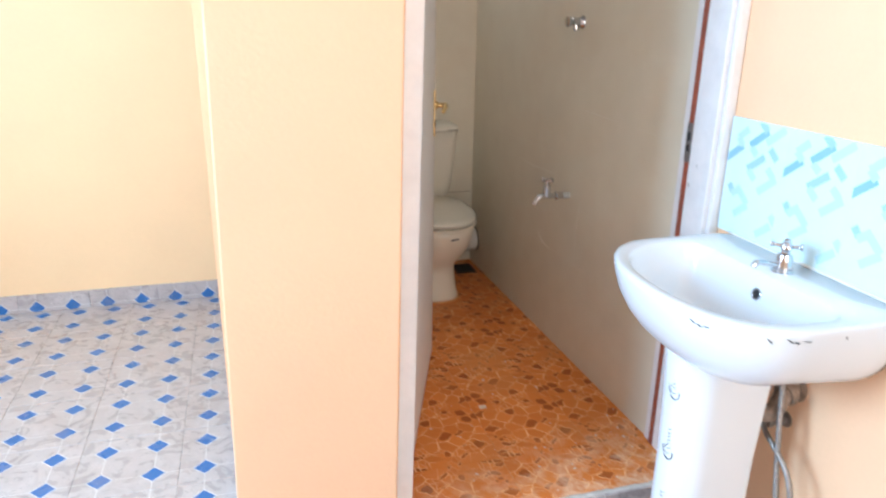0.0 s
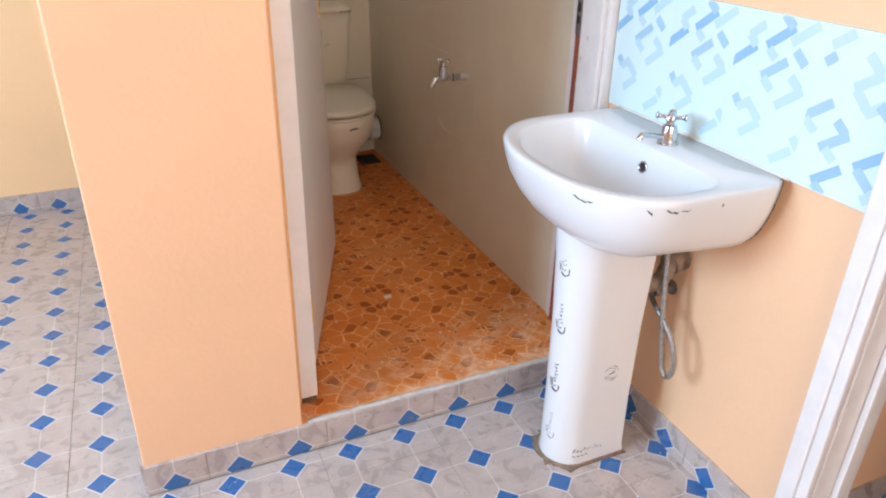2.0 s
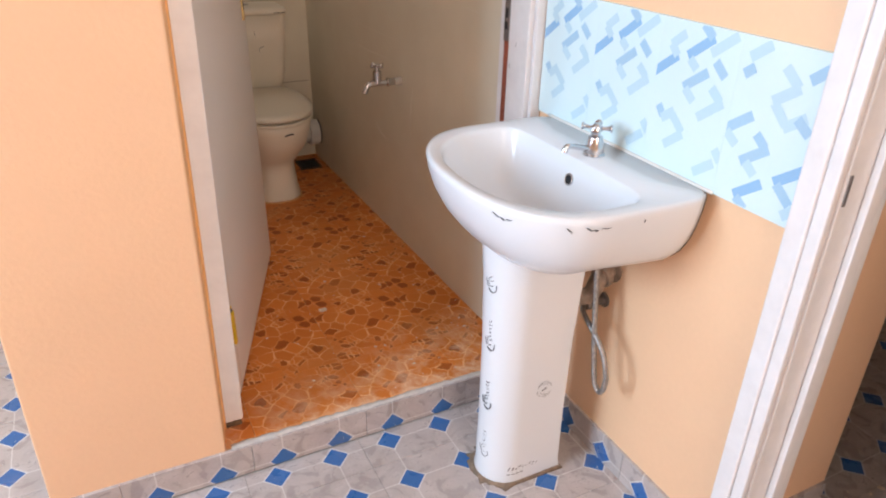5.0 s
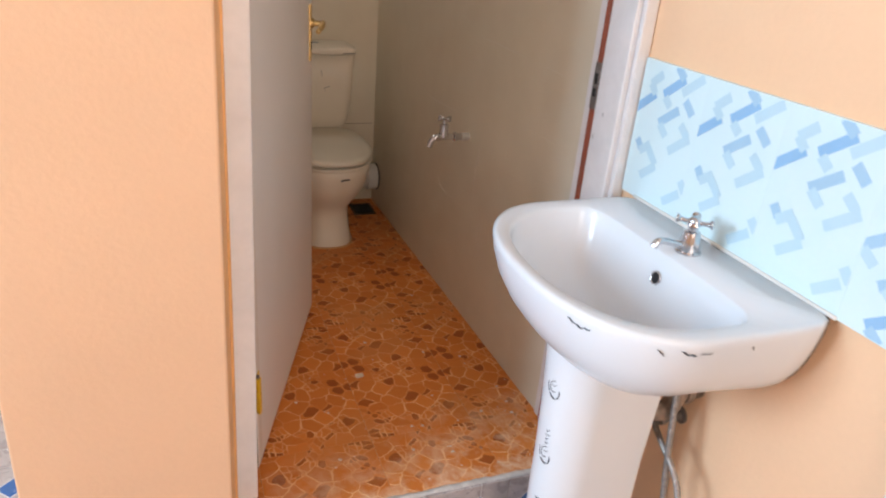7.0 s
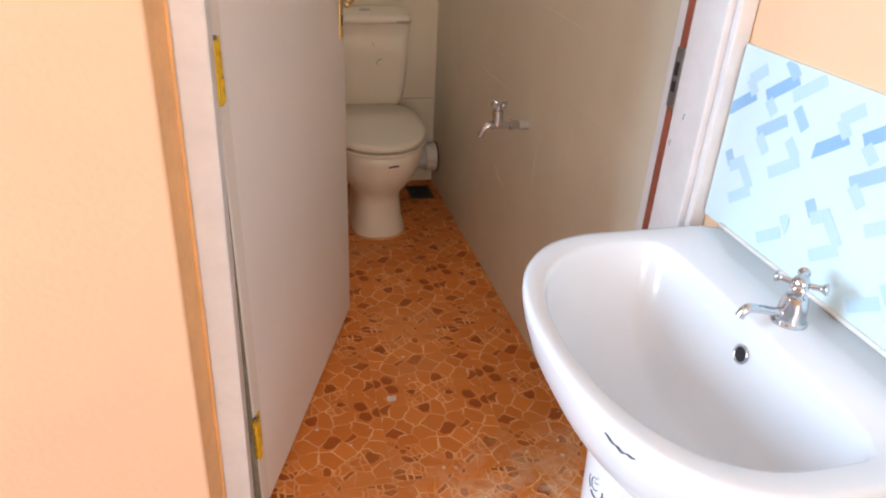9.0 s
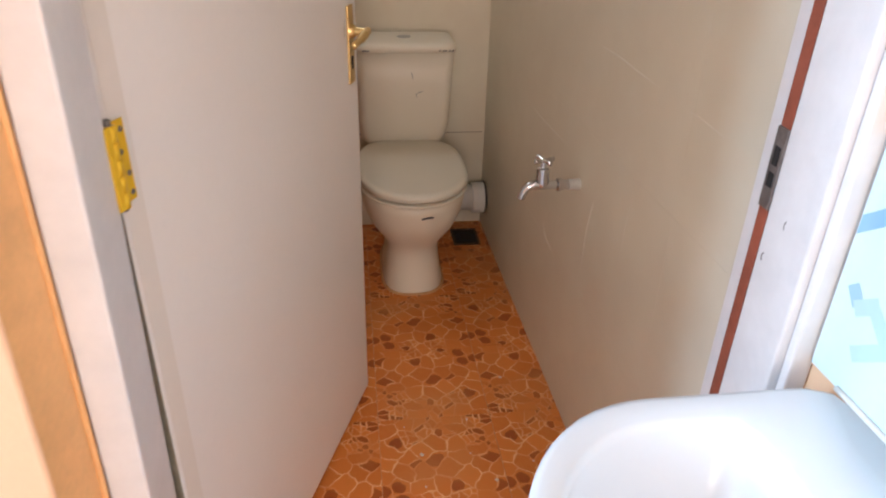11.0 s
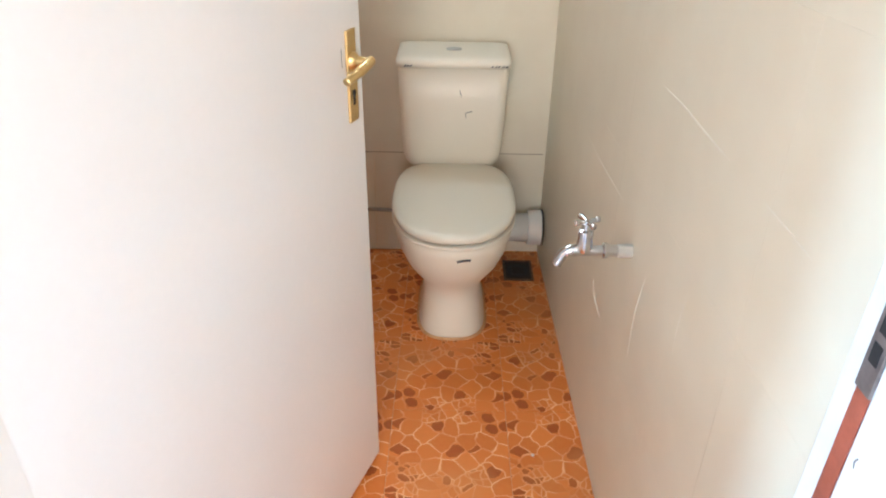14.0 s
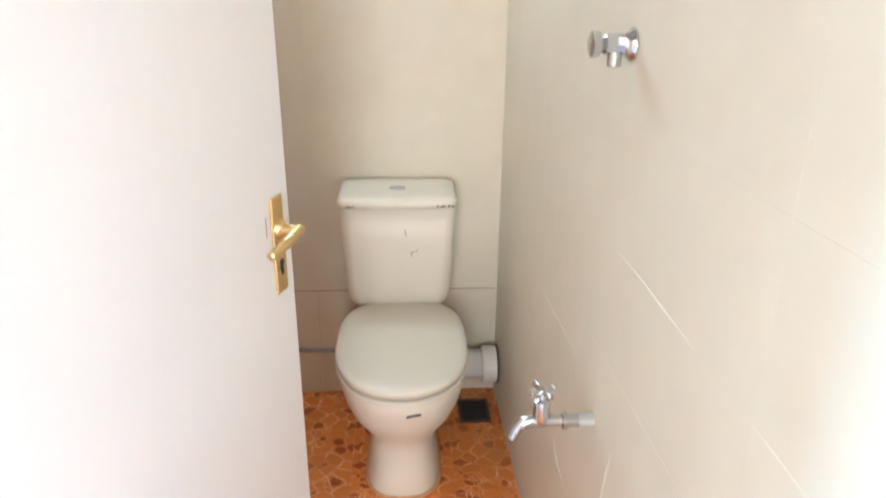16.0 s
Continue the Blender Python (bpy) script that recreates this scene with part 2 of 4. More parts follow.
def veined_tile():
    """Cream glazed wall tile with sparse pale veins."""
    m, n, l, b = start("veined_wall_tile", 0.4)
    geo = n.new("ShaderNodeNewGeometry")
    sp = n.new("ShaderNodeSeparateXYZ")
    l.new(geo.outputs["Position"], sp.inputs[0])
    mp = n.new("ShaderNodeCombineXYZ")
    along = op(n, l, "ADD", sp.outputs[0], op(n, l, "ADD", sp.outputs[1], op(n, l, "MULTIPLY", sp.outputs[2], 0.15)))
    across = op(n, l, "SUBTRACT", op(n, l, "MULTIPLY", sp.outputs[1], 0.12), sp.outputs[2])
    l.new(op(n, l, "MULTIPLY", along, 0.9), mp.inputs[0])
    l.new(op(n, l, "MULTIPLY", across, 4.2), mp.inputs[1])
    noise_n = n.new("ShaderNodeTexNoise")
    noise_n.inputs["Scale"].default_value, noise_n.inputs["Detail"].default_value = 2.6, 1
    l.new(mp.outputs[0], noise_n.inputs["Vector"])
    d = op(n, l, "ABSOLUTE", op(n, l, "SUBTRACT", noise_n.outputs["Fac"], 0.52))
    vein = op(n, l, "LESS_THAN", d, 0.0045)
    gate = n.new("ShaderNodeTexNoise")
    gate.inputs["Scale"].default_value, gate.inputs["Detail"].default_value = 5, 2
    l.new(geo.outputs["Position"], gate.inputs["Vector"])
    keep = op(n, l, "GREATER_THAN", gate.outputs["Fac"], 0.60)
    cloud = n.new("ShaderNodeTexNoise")
    cloud.inputs["Scale"].default_value, cloud.inputs["Detail"].default_value = 9, 5
    l.new(geo.outputs["Position"], cloud.inputs["Vector"])
    base = mix(n, l, cloud.outputs["Fac"], (0.675, 0.605, 0.475), (0.765, 0.715, 0.585))
    base = mix(n, l, op(n, l, "MULTIPLY", op(n, l, "MULTIPLY", vein, keep), 0.04), base, (0.93, 0.90, 0.84))
    l.new(base, b.inputs["Base Color"])
    l.new(op(n, l, "MULTIPLY_ADD", cloud.outputs["Fac"], 0.2, 0.42), b.inputs["Roughness"])
    return m


PEACH = mat("peach_wall_paint", (0.85, 0.548, 0.338), 0.55, vary=0.05, scale=2.5, bump=0.03, bump_scale=90)
BUFF = mat("yellow_buff_wall_paint", (0.87, 0.615, 0.35), 0.55, vary=0.05, scale=2.5, bump=0.03, bump_scale=90)
CEIL = mat("white_ceiling_paint", (0.78, 0.77, 0.74), 0.8, vary=0.04)
PLASTER = mat("white_plaster", (0.66, 0.63, 0.57), 0.7, vary=0.05)
FRAME = mat("white_gloss_frame_paint", (0.78, 0.75, 0.75), 0.35, vary=0.08, scale=14, bump=0.02, bump_scale=60)
DOOR = mat("white_door_paint", (0.80, 0.75, 0.71), 0.42, vary=0.035, scale=3, bump=0.012, bump_scale=70)
BEIGESTRIP = mat("beige_door_strip", (0.74, 0.675, 0.61), 0.5, vary=0.05, scale=6, bump=0.015, bump_scale=60)
REDWOOD = mat("unpainted_red_wood", (0.30, 0.075, 0.04), 0.6, vary=0.3, scale=25)
CERAMIC = mat("white_sanitary_ceramic", (0.73, 0.75, 0.785), 0.2, vary=0.015, scale=3, bump=0.0)
PANCERAMIC = mat("cream_sanitary_ceramic", (0.76, 0.705, 0.59), 0.42, vary=0.02, scale=3, bump=0.0)
SEAT = mat("cream_plastic_seat", (0.74, 0.69, 0.58), 0.3, vary=0.02, scale=4, bump=0.0)
CHROME = mat("chrome", (0.60, 0.61, 0.64), 0.10, 1.0, vary=0.05, scale=30, bump=0.0)
BRASS = mat("polished_brass", (0.80, 0.59, 0.26), 0.28, 1.0, vary=0.12, scale=30, bump=0.01)
YELLOW = mat("yellow_hinge_lacquer", (0.88, 0.55, 0.02), 0.35, 0.3, vary=0.15, scale=40)
STEEL = mat("dull_dark_steel", (0.24, 0.21, 0.20), 0.5, 0.7, vary=0.4, scale=40)
BRAID = mat("braided_steel_hose", (0.36, 0.33, 0.31), 0.35, 0.7, vary=0.5, scale=160, bump=0.08, bump_scale=400)
PVC = mat("white_pvc_pipe", (0.74, 0.72, 0.68), 0.35, vary=0.06, scale=10)
GREYPVC = mat("dull_grey_pipe", (0.46, 0.44, 0.40), 0.45, vary=0.12, scale=40)
GREY = mat("grey_plastic_hose", (0.30, 0.28, 0.25), 0.5, vary=0.2, scale=30)
BLACK = mat("black_hole", (0.012, 0.012, 0.014), 0.6, vary=0.2)
INK = mat("black_printed_mark", (0.06, 0.065, 0.08), 0.6, vary=0.5, scale=90)
GROUT = mat("grey_grout", (0.36, 0.33, 0.30), 0.9, vary=0.3, scale=40, bump=0.06)
ORANGEGROUT = mat("dusty_orange_grout", (0.66, 0.38, 0.18), 0.9, vary=0.15, scale=30)
LIP = mat("rough_cement_lip", (0.60, 0.565, 0.53), 0.85, vary=0.25, scale=35, bump=0.08)
DRAIN = mat("dark_drain_grate", (0.03, 0.024, 0.02), 0.75, 0.0, vary=0.5, scale=60)
OLIVE = mat("bare_weathered_wood_edge", (0.30, 0.27, 0.20), 0.8, vary=0.3, scale=30)
MORTAR = mat("dirty_mortar", (0.24, 0.17, 0.12), 0.95, vary=0.4, scale=60, bump=0.1)
DIRT = mat("dark_wood_shim", (0.13, 0.08, 0.045), 0.9, vary=0.5, scale=60, bump=0.1)
GROUND = mat("bare_ground", (0.22, 0.19, 0.15), 0.95, vary=0.3, scale=1.5)
GLASS = bpy.data.materials.new("window_glass")
GLASS.use_nodes = True
GLASS.node_tree.nodes["Principled BSDF"].inputs["Transmission Weight"].default_value = 1.0
GLASS.node_tree.nodes["Principled BSDF"].inputs["Roughness"].default_value = 0.0
OCTAGON = octagon_tile()
PAVING = crazy_paving_tile()
VEINED = veined_tile()
SPECK = mat("dried_plaster_speck", (0.74, 0.62, 0.50), 0.9, vary=0.2, scale=40)
DEEPORANGE = mat("deep_orange_edge", (0.85, 0.46, 0.18), 0.5, vary=0.15, scale=20)
GAPSHADE = mat("dark_gap_shade", (0.07, 0.05, 0.04), 0.8, vary=0.5, scale=50)
STAINED = mat("stained_brown_plastic", (0.30, 0.22, 0.17), 0.5, vary=0.7, scale=35, bump=0.05)
VEIN = mat("pale_printed_vein", (0.778, 0.73, 0.62), 0.5, vary=0.1, scale=40, bump=0.0)
PATTERN = [mat("splash_white", (0.66, 0.81, 0.85), 0.15, vary=0.03, bump=0), mat("splash_pale_blue", (0.51, 0.695, 0.79), 0.15, vary=0.05, bump=0),
           mat("splash_light_blue", (0.39, 0.585, 0.75), 0.15, vary=0.05, bump=0), mat("splash_mid_blue", (0.29, 0.50, 0.74), 0.15, vary=0.05, bump=0)]


# ---- mesh helpers ----
def mesh(name, verts, faces, mats, origin=(0, 0, 0), smooth=False, index=None):
    me = bpy.data.meshes.new(name)
    o = Vector(origin)
    me.from_pydata([Vector(v) - o for v in verts], [], faces)
    for m in mats if isinstance(mats, (list, tuple)) else [mats]:
        me.materials.append(m)
    if index:
        me.polygons.foreach_set("material_index", index)
    bm = bmesh.new()
    bm.from_mesh(me)
    bmesh.ops.recalc_face_normals(bm, faces=bm.faces)
    bm.to_mesh(me)
    bm.free()
    if smooth:
        me.polygons.foreach_set("use_smooth", [True] * len(me.polygons))
    ob = new(name, me)
    ob.matrix_basis = Matrix.Translation(o)
    return ob


def bevel(ob, width, segments=2):
    bm = bmesh.new()
    bm.from_mesh(ob.data)
    bmesh.ops.bevel(bm, geom=list(bm.edges), offset=width, segments=segments, affect="EDGES", profile=0.6)
    bm.to_mesh(ob.data)
    bm.free()
    return ob


def box(name, x0, x1, y0, y1, z0, z1, m, width=0.0, origin=None):
    v = [(x, y, z) for x in (x0, x1) for y in (y0, y1) for z in (z0, z1)]
    f = [(0, 1, 3, 2), (4, 6, 7, 5), (0, 4, 5, 1), (2, 3, 7, 6), (0, 2, 6, 4), (1, 5, 7, 3)]
    ob = mesh(name, v, f, m, origin or ((x0 + x1) / 2, (y0 + y1) / 2, z0))
    return bevel(ob, width) if width else ob


def attach(child, parent):
    child.parent = parent
    child.matrix_parent_inverse = parent.matrix_basis.inverted()
    return child


def loft(name, rings, m, caps=(True, True), origin=(0, 0, 0), smooth=True):
    n = len(rings[0])
    v = [p for r in rings for p in r]
    f = [(i * n + j, i * n + (j + 1) % n, (i + 1) * n + (j + 1) % n, (i + 1) * n + j) for i in range(len(rings) - 1) for j in range(n)]
    if caps[0]:
        f.append(tuple(range(n)))
    if caps[1]:
        f.append(tuple((len(rings) - 1) * n + j for j in range(n)))
    return mesh(name, v, f, m, origin, smooth)


def glide(points, steps=8):
    """A smooth line through the points."""
    pts = [Vector(p) for p in points]
    out = []
    for i in range(len(pts) - 1):
        a, b, c, d = pts[max(i - 1, 0)], pts[i], pts[i + 1], pts[min(i + 2, len(pts) - 1)]
        for s in range(steps):
            t = s / steps
            out.append(0.5 * (2 * b + (c - a) * t + (2 * a - 5 * b + 4 * c - d) * t * t + (3 * b - a - 3 * c + d) * t ** 3))
    return out + [pts[-1]]


def tube(name, points, radius, m, sides=12, origin=(0, 0, 0), smooth_path=True):
    pts = glide(points) if smooth_path else [Vector(p) for p in points]
    radii = radius if isinstance(radius, (list, tuple)) else [radius] * len(pts)
    rings, ref = [], None
    for i, p in enumerate(pts):
        d = (pts[min(i + 1, len(pts) - 1)] - pts[max(i - 1, 0)]).normalized()
        if ref is None:
            ref = d.orthogonal().normalized()
        ref = (ref - d * ref.dot(d)).normalized()
        side = d.cross(ref)
        rings.append([p + (ref * math.cos(a) + side * math.sin(a)) * radii[i] for a in (2 * math.pi * k / sides for k in range(sides))])
    return loft(name, rings, m, origin=origin)


def turned(name, base, axis, profile, m, sides=24, origin=(0, 0, 0)):
    """A turned part: profile rows are (distance along the axis, radius)."""
    ax = Vector(axis).normalized()
    ref = ax.orthogonal().normalized()
    side = ax.cross(ref)
    b = Vector(base)
    rings = [[b + ax * h + (ref * math.cos(a) + side * math.sin(a)) * r for a in (2 * math.pi * k / sides for k in range(sides))] for h, r in profile]
    ob = loft(name, rings, m, origin=origin)
    ob.data.set_sharp_from_angle(angle=radians(40))
    return ob


def structure(ob, label=""):
    return tagged(ob, label, kind="structure")


# ---- the shell ----
H, BATH = 2.7, 0.092
NORTH, EAST, WESTX, SOUTHY = 3.55, 1.295, -2.3, -1.7

structure(box("ground", -60, 60, -60, 60, -0.35, -0.3, GROUND))
structure(box("floor", -2.45, 3.4, -1.85, 3.7, -0.25, -0.0015, GROUT), "grey-grouted floor of marbled tiles with blue squares")
structure(box("bathroom_floor", 0.10, 1.265, 1.493, NORTH, 0.0, BATH - 0.0015, ORANGEGROUT), "raised toilet floor of orange crazy-paving tiles")
structure(box("ceiling", -2.45, 3.4, -1.85, 3.7, H, H + 0.15, CEIL), "white painted ceiling")
for z0, z1, x0, x1 in ((-0.25, 2.0, -2.45, 3.4), (2.4, H, -2.45, 3.4), (2.0, 2.4, -2.45, 0.28), (2.0, 2.4, 0.82, 3.4)):
    structure(box("wall_north", x0, x1, NORTH + 0.006, 3.7, z0, z1, BUFF), "yellow-buff painted wall")
# west wall with a window
for z0, z1, y0, y1 in ((-0.25, 1.15, -1.85, NORTH), (2.4, H, -1.85, NORTH), (1.15, 2.4, -1.85, 0.36), (1.15, 2.4, 1.60, NORTH)):
    structure(box("wall_west", WESTX - 0.15, WESTX, y0, y1, z0, z1, PEACH), "peach painted wall out of view, with a window")
# south wall, out of view; its window is added for the fill light
for z0, z1, x0, x1 in ((-0.25, 1.0, WESTX, 3.4), (2.2, H, WESTX, 3.4), (1.0, 2.2, WESTX, 0.04), (1.0, 2.2, 1.06, 3.4)):
    structure(box("wall_south", x0, x1, -1.85, SOUTHY, z0, z1, PEACH), "peach painted wall out of view, with a window")
# east wall: basin stretch, over the doorway, south of it
structure(box("wall_east", EAST, 1.42, 0.74, 1.70, 0, H, PEACH), "peach painted wall behind the basin")
structure(box("wall_east", EAST, 1.42, -0.10, 0.74, 2.14, H, PEACH), "peach painted wall over the doorway")
structure(box("wall_east", EAST, 1.42, SOUTHY, -0.10, 0, H, PEACH), "peach painted wall")
structure(box("wall_side_room", 1.42, 1.69, 0.745, 0.87, 0, H, PEACH), "peach painted wall in the side room")
structure(box("wall_far_east", 3.4, 3.5, -1.85, 3.7, -0.25, H, PEACH), "peach painted wall in the side room")
# toilet enclosure
plan = [(-0.05, 1.49), (0.366, 1.49), (0.381, 1.573), (0.381, 1.64), (-0.05, 1.64)]


def lean(z):
    """The partition and its jamb stand a little out of plumb."""
    return 0.019 * (z - 0.65)


# the return face towards the door is a deeper orange than the rest
part = mesh("wall_partition", [(x + (lean(z) if x > 0 else 0.018 * z), y, z) for z in (0, H) for x, y in plan], [(0, 1, 2, 3, 4), (5, 9, 8, 7, 6)] + [(i, (i + 1) % 5, 5 + (i + 1) % 5, 5 + i) for i in range(5)], [PEACH, DEEPORANGE], (0.16, 1.56, 0), index=[0, 0, 0, 1, 0, 0, 0])
structure(bevel(part, 0.004, 2), "peach painted partition beside the toilet door")
structure(box("wall_partition", 0.425, EAST, 1.49, 1.64, 2.16, H, PEACH), "peach painted wall over the toilet door")
structure(box("wall_toilet_west", -0.05, 0.10, 1.64, NORTH + 0.006, 0, H, PEACH), "peach painted wall of the toilet room")
def east_face(y):
    return 1.262 - 0.0135 * (y - 1.72)


plan = [(east_face(1.70) + 0.006, 1.70), (1.42, 1.70), (1.42, NORTH + 0.006), (east_face(NORTH) + 0.006, NORTH + 0.006)]
structure(mesh("wall_toilet_east", [(x, y, z) for z in (0, H) for x, y in plan], [(0, 1, 2, 3), (4, 7, 6, 5)] + [(i, (i + 1) % 4, 4 + (i + 1) % 4, 4 + i) for i in range(4)], PLASTER, (1.34, 2.6, 0)), "wall of the toilet room under cream tiles")


# ---- windows in the unseen walls ----
def window(name, axis, at, a0, a1, z0, z1):
    """Fixed window of four panes in a white frame."""
    bars = [(a0, a1, z0, z0 + 0.05), (a0, a1, z1 - 0.05, z1), (a0, a0 + 0.05, z0 + 0.05, z1 - 0.05), (a1 - 0.05, a1, z0 + 0.05, z1 - 0.05), ((a0 + a1) / 2 - 0.025, (a0 + a1) / 2 + 0.025, z0 + 0.05, z1 - 0.05)]
    root = structure(new(name), "white-framed window out of view")
    root.location = (at, a0, z0) if axis == "x" else (a0, at, z0)
    for p, q, r, s in bars:
        ob = box("frame", at - 0.03, at + 0.03, p, q, r, s, FRAME) if axis == "x" else box("frame", p, q, at - 0.03, at + 0.03, r, s, FRAME)
        attach(ob, root)
    g = box("pane", at - 0.003, at + 0.003, a0 + 0.04, a1 - 0.04, z0 + 0.04, z1 - 0.04, GLASS) if axis == "x" else box("pane", a0 + 0.04, a1 - 0.04, at - 0.003, at + 0.003, z0 + 0.04, z1 - 0.04, GLASS)
    g.visible_shadow = False
    attach(g, root)


window("window_1", "x", WESTX - 0.1, 0.36, 1.60, 1.15, 2.4)
window("window_3", "y", 3.64, 0.28, 0.82, 2.0, 2.4)
# added opening that goes with the southern fill light
window("added_window_south", "y", -1.80, 0.04, 1.06, 1.0, 2.2)


# ---- toilet doorway: frame and leaf ----
def toilet_frame():
    root = structure(new("door_frame_1"), "white-painted wooden door frame with a bare red edge")
    root.location = (0.8, 1.6, BATH)
    post = box("jamb", 0.383, 0.432, 1.575, 1.672, BATH + 0.016, 2.16, FRAME)
    for v in post.data.vertices:
        v.co.x += lean(v.co.z + BATH + 0.016)
    parts = [
        bevel(post, 0.004),
        bevel(box("jamb", 1.25, 1.294, 1.572, 1.668, BATH, 2.16, FRAME), 0.004),
        bevel(box("moulding", 1.262, 1.2935, 1.556, 1.571, BATH, 2.16, FRAME), 0.004),
        bevel(box("rebate", 1.2505, 1.294, 1.669, 1.69, BATH, 2.16, REDWOOD), 0.001),
        bevel(box("stop", 1.2555, 1.294, 1.691, 1.722, BATH, 2.16, FRAME), 0.003),
        bevel(box("head", 0.463, 1.249, 1.575, 1.70, 2.10, 2.159, FRAME), 0.004),
        bevel(box("strike_plate", 1.2475, 1.252, 1.667, 1.690, 1.035, 1.145, STEEL), 0.001),
    ]
    for p in parts:
        attach(p, root)
    for y, z, r in ((1.653, 0.974, 0.0009), (1.626, 1.033, 0.0006), (1.64, 0.74, 0.0007)):
        attach(tube("chip", [(1.2498, y, z + 0.006), (1.2498, y + 0.003, z), (1.2498, y + 0.001, z - 0.006)], r, STEEL, 6), root)
    attach(box("strike_hole", 1.2468, 1.249, 1.672, 1.684, 1.065, 1.085, BLACK), root)
    attach(box("strike_hole", 1.2468, 1.249, 1.672, 1.684, 1.095, 1.12, BLACK), root)
    attach(bevel(box("shim", 0.374, 0.417, 1.572, 1.66, BATH, BATH + 0.0155, DIRT), 0.004), root)


toilet_frame()
# thin tube in the same deep orange, between return face and jamb
edge_line = tube("edge_bead", [(x + lean(z), y, z) for x, y, z in ((0.3805, 1.5695, BATH + 0.001), (0.382, 1.569, 0.6), (0.3808, 1.5698, 1.2), (0.382, 1.569, 1.7), (0.381, 1.5695, 2.15))], 0.0040, DEEPORANGE, 8)
attach(edge_line, bpy.data.objects["door_frame_1"])

HINGE, SWING, LEAF = (0.439, 1.689), math.degrees(math.atan2(0.806, 0.288)), 0.853


def door_leaf():
    """White flush door standing open into the toilet; its face looks along local -y."""
    leaf = bevel(box("door", -0.005, LEAF, 0, 0.038, 0.012, 2.0, DOOR, origin=(0, 0, 0)), 0.003)
    leaf.matrix_basis = pose(HINGE[0], HINGE[1], BATH, 0, 0, SWING)
    tagged(leaf, "white-painted flush wooden door standing open into the toilet room", "door")
    place = leaf.matrix_basis

    def part(ob):
        ob.matrix_basis = place @ ob.matrix_basis
        return attach(ob, leaf)

    # slightly darker beige band down the hinge side of the face
    strip = box("edge_strip", 0.001, 0.036, -0.0007, 0.002, 0.016, 1.996, BEIGESTRIP)
    tagged(strip, "beige strip along the hinge side")
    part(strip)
    part(box("hinge_edge", -0.0062, -0.0052, 0.001, 0.037, 0.014, 1.998, OLIVE))
    hx = LEAF - 0.045
    hz = 1.0
    plate = bevel(box("handle_plate", hx - 0.017, hx + 0.017, -0.005, 0, hz - 0.094, hz + 0.072, BRASS), 0.0022)
    tagged(plate, "polished brass handle plate")
    part(plate)
    part(turned("rosette", (hx, -0.004, hz + 0.018), (0, -1, 0), [(0, 0.016), (0.006, 0.015), (0.012, 0.009), (0.034, 0.008)], BRASS))
    part(tube("lever", [(hx + 0.004, -0.040, hz + 0.02), (hx - 0.02, -0.043, hz + 0.018), (hx - 0.055, -0.042, hz + 0.012), (hx - 0.088, -0.039, hz + 0.006)], [0.0088] * 8 + [0.0092] * 8 + [0.0074] * 9, BRASS))
    part(box("keyhole", hx - 0.0035, hx + 0.0035, -0.0062, -0.004, hz - 0.062, hz - 0.038, BLACK))
    part(turned("keyhole_eye", (hx, -0.004, hz - 0.040), (0, -1, 0), [(0, 0.0055), (0.0023, 0.0055)], BLACK, 12))
    part(box("scratch", hx - 0.031, hx - 0.0303, -0.0006, 0.001, hz + 0.012, hz + 0.045, INK))
    # butt hinges
    for z in (0.245, 1.02, 1.78):
        for i in range(5):
            k = tube("hinge", [(-0.008, -0.006, z - 0.05 + 0.0202 * i), (-0.008, -0.006, z - 0.0315 + 0.0202 * i)], 0.008, YELLOW, smooth_path=False)
            tagged(k, "yellow lacquered steel hinge")
            part(k)
        part(tube("hinge_pin", [(-0.008, -0.006, z - 0.054), (-0.008, -0.006, z + 0.056)], 0.0045, STEEL, 10, smooth_path=False))
        part(bevel(box("hinge_plate", 0.0, 0.023, -0.0028, -0.0008, z - 0.05, z + 0.05, YELLOW), 0.0008))
        part(bevel(box("hinge_plate", -0.022, -0.010, -0.0125, -0.009, z - 0.05, z + 0.05, YELLOW), 0.0008))
        for dx, dz in ((0.017, -0.040), (0.017, -0.016), (0.010, 0.012), (0.016, 0.038)):
            part(turned("screw", (dx, -0.0027, z + dz), (0, -1, 0), [(0, 0.0040), (0.0008, 0.0034)], STEEL, 10))


door_leaf()


# ---- side-room doorway ----
def side_frame():
    root = structure(new("door_frame_2"), "white-painted wooden door frame, chipped along its edge")
    root.location = (1.35, 0.7, 0)
    for ob in (
        bevel(box("architrave", 1.272, 1.2945, 0.712, 0.752, 0, 2.16, FRAME), 0.004),
        bevel(box("architrave", 1.277, 1.2945, 0.685, 0.7115, 0, 2.16, FRAME), 0.005),
        bevel(box("jamb", 1.2955, 1.425, 0.683, 0.739, 0, 2.139, FRAME), 0.004),
        bevel(box("stop", 1.352, 1.378, 0.667, 0.682, 0, 2.139, FRAME), 0.003),
        bevel(box("jamb", 1.2955, 1.425, -0.099, -0.045, 0, 2.139, FRAME), 0.004),
        bevel(box("head", 1.2955, 1.425, -0.044, 0.682, 2.085, 2.139, FRAME), 0.004),
        bevel(box("latch_plate", 1.301, 1.308, 0.6805, 0.6835, 0.945, 1.0, STEEL), 0.001),
    ):
        attach(ob, root)


side_frame()


# ---- basin ----
BY = 1.212


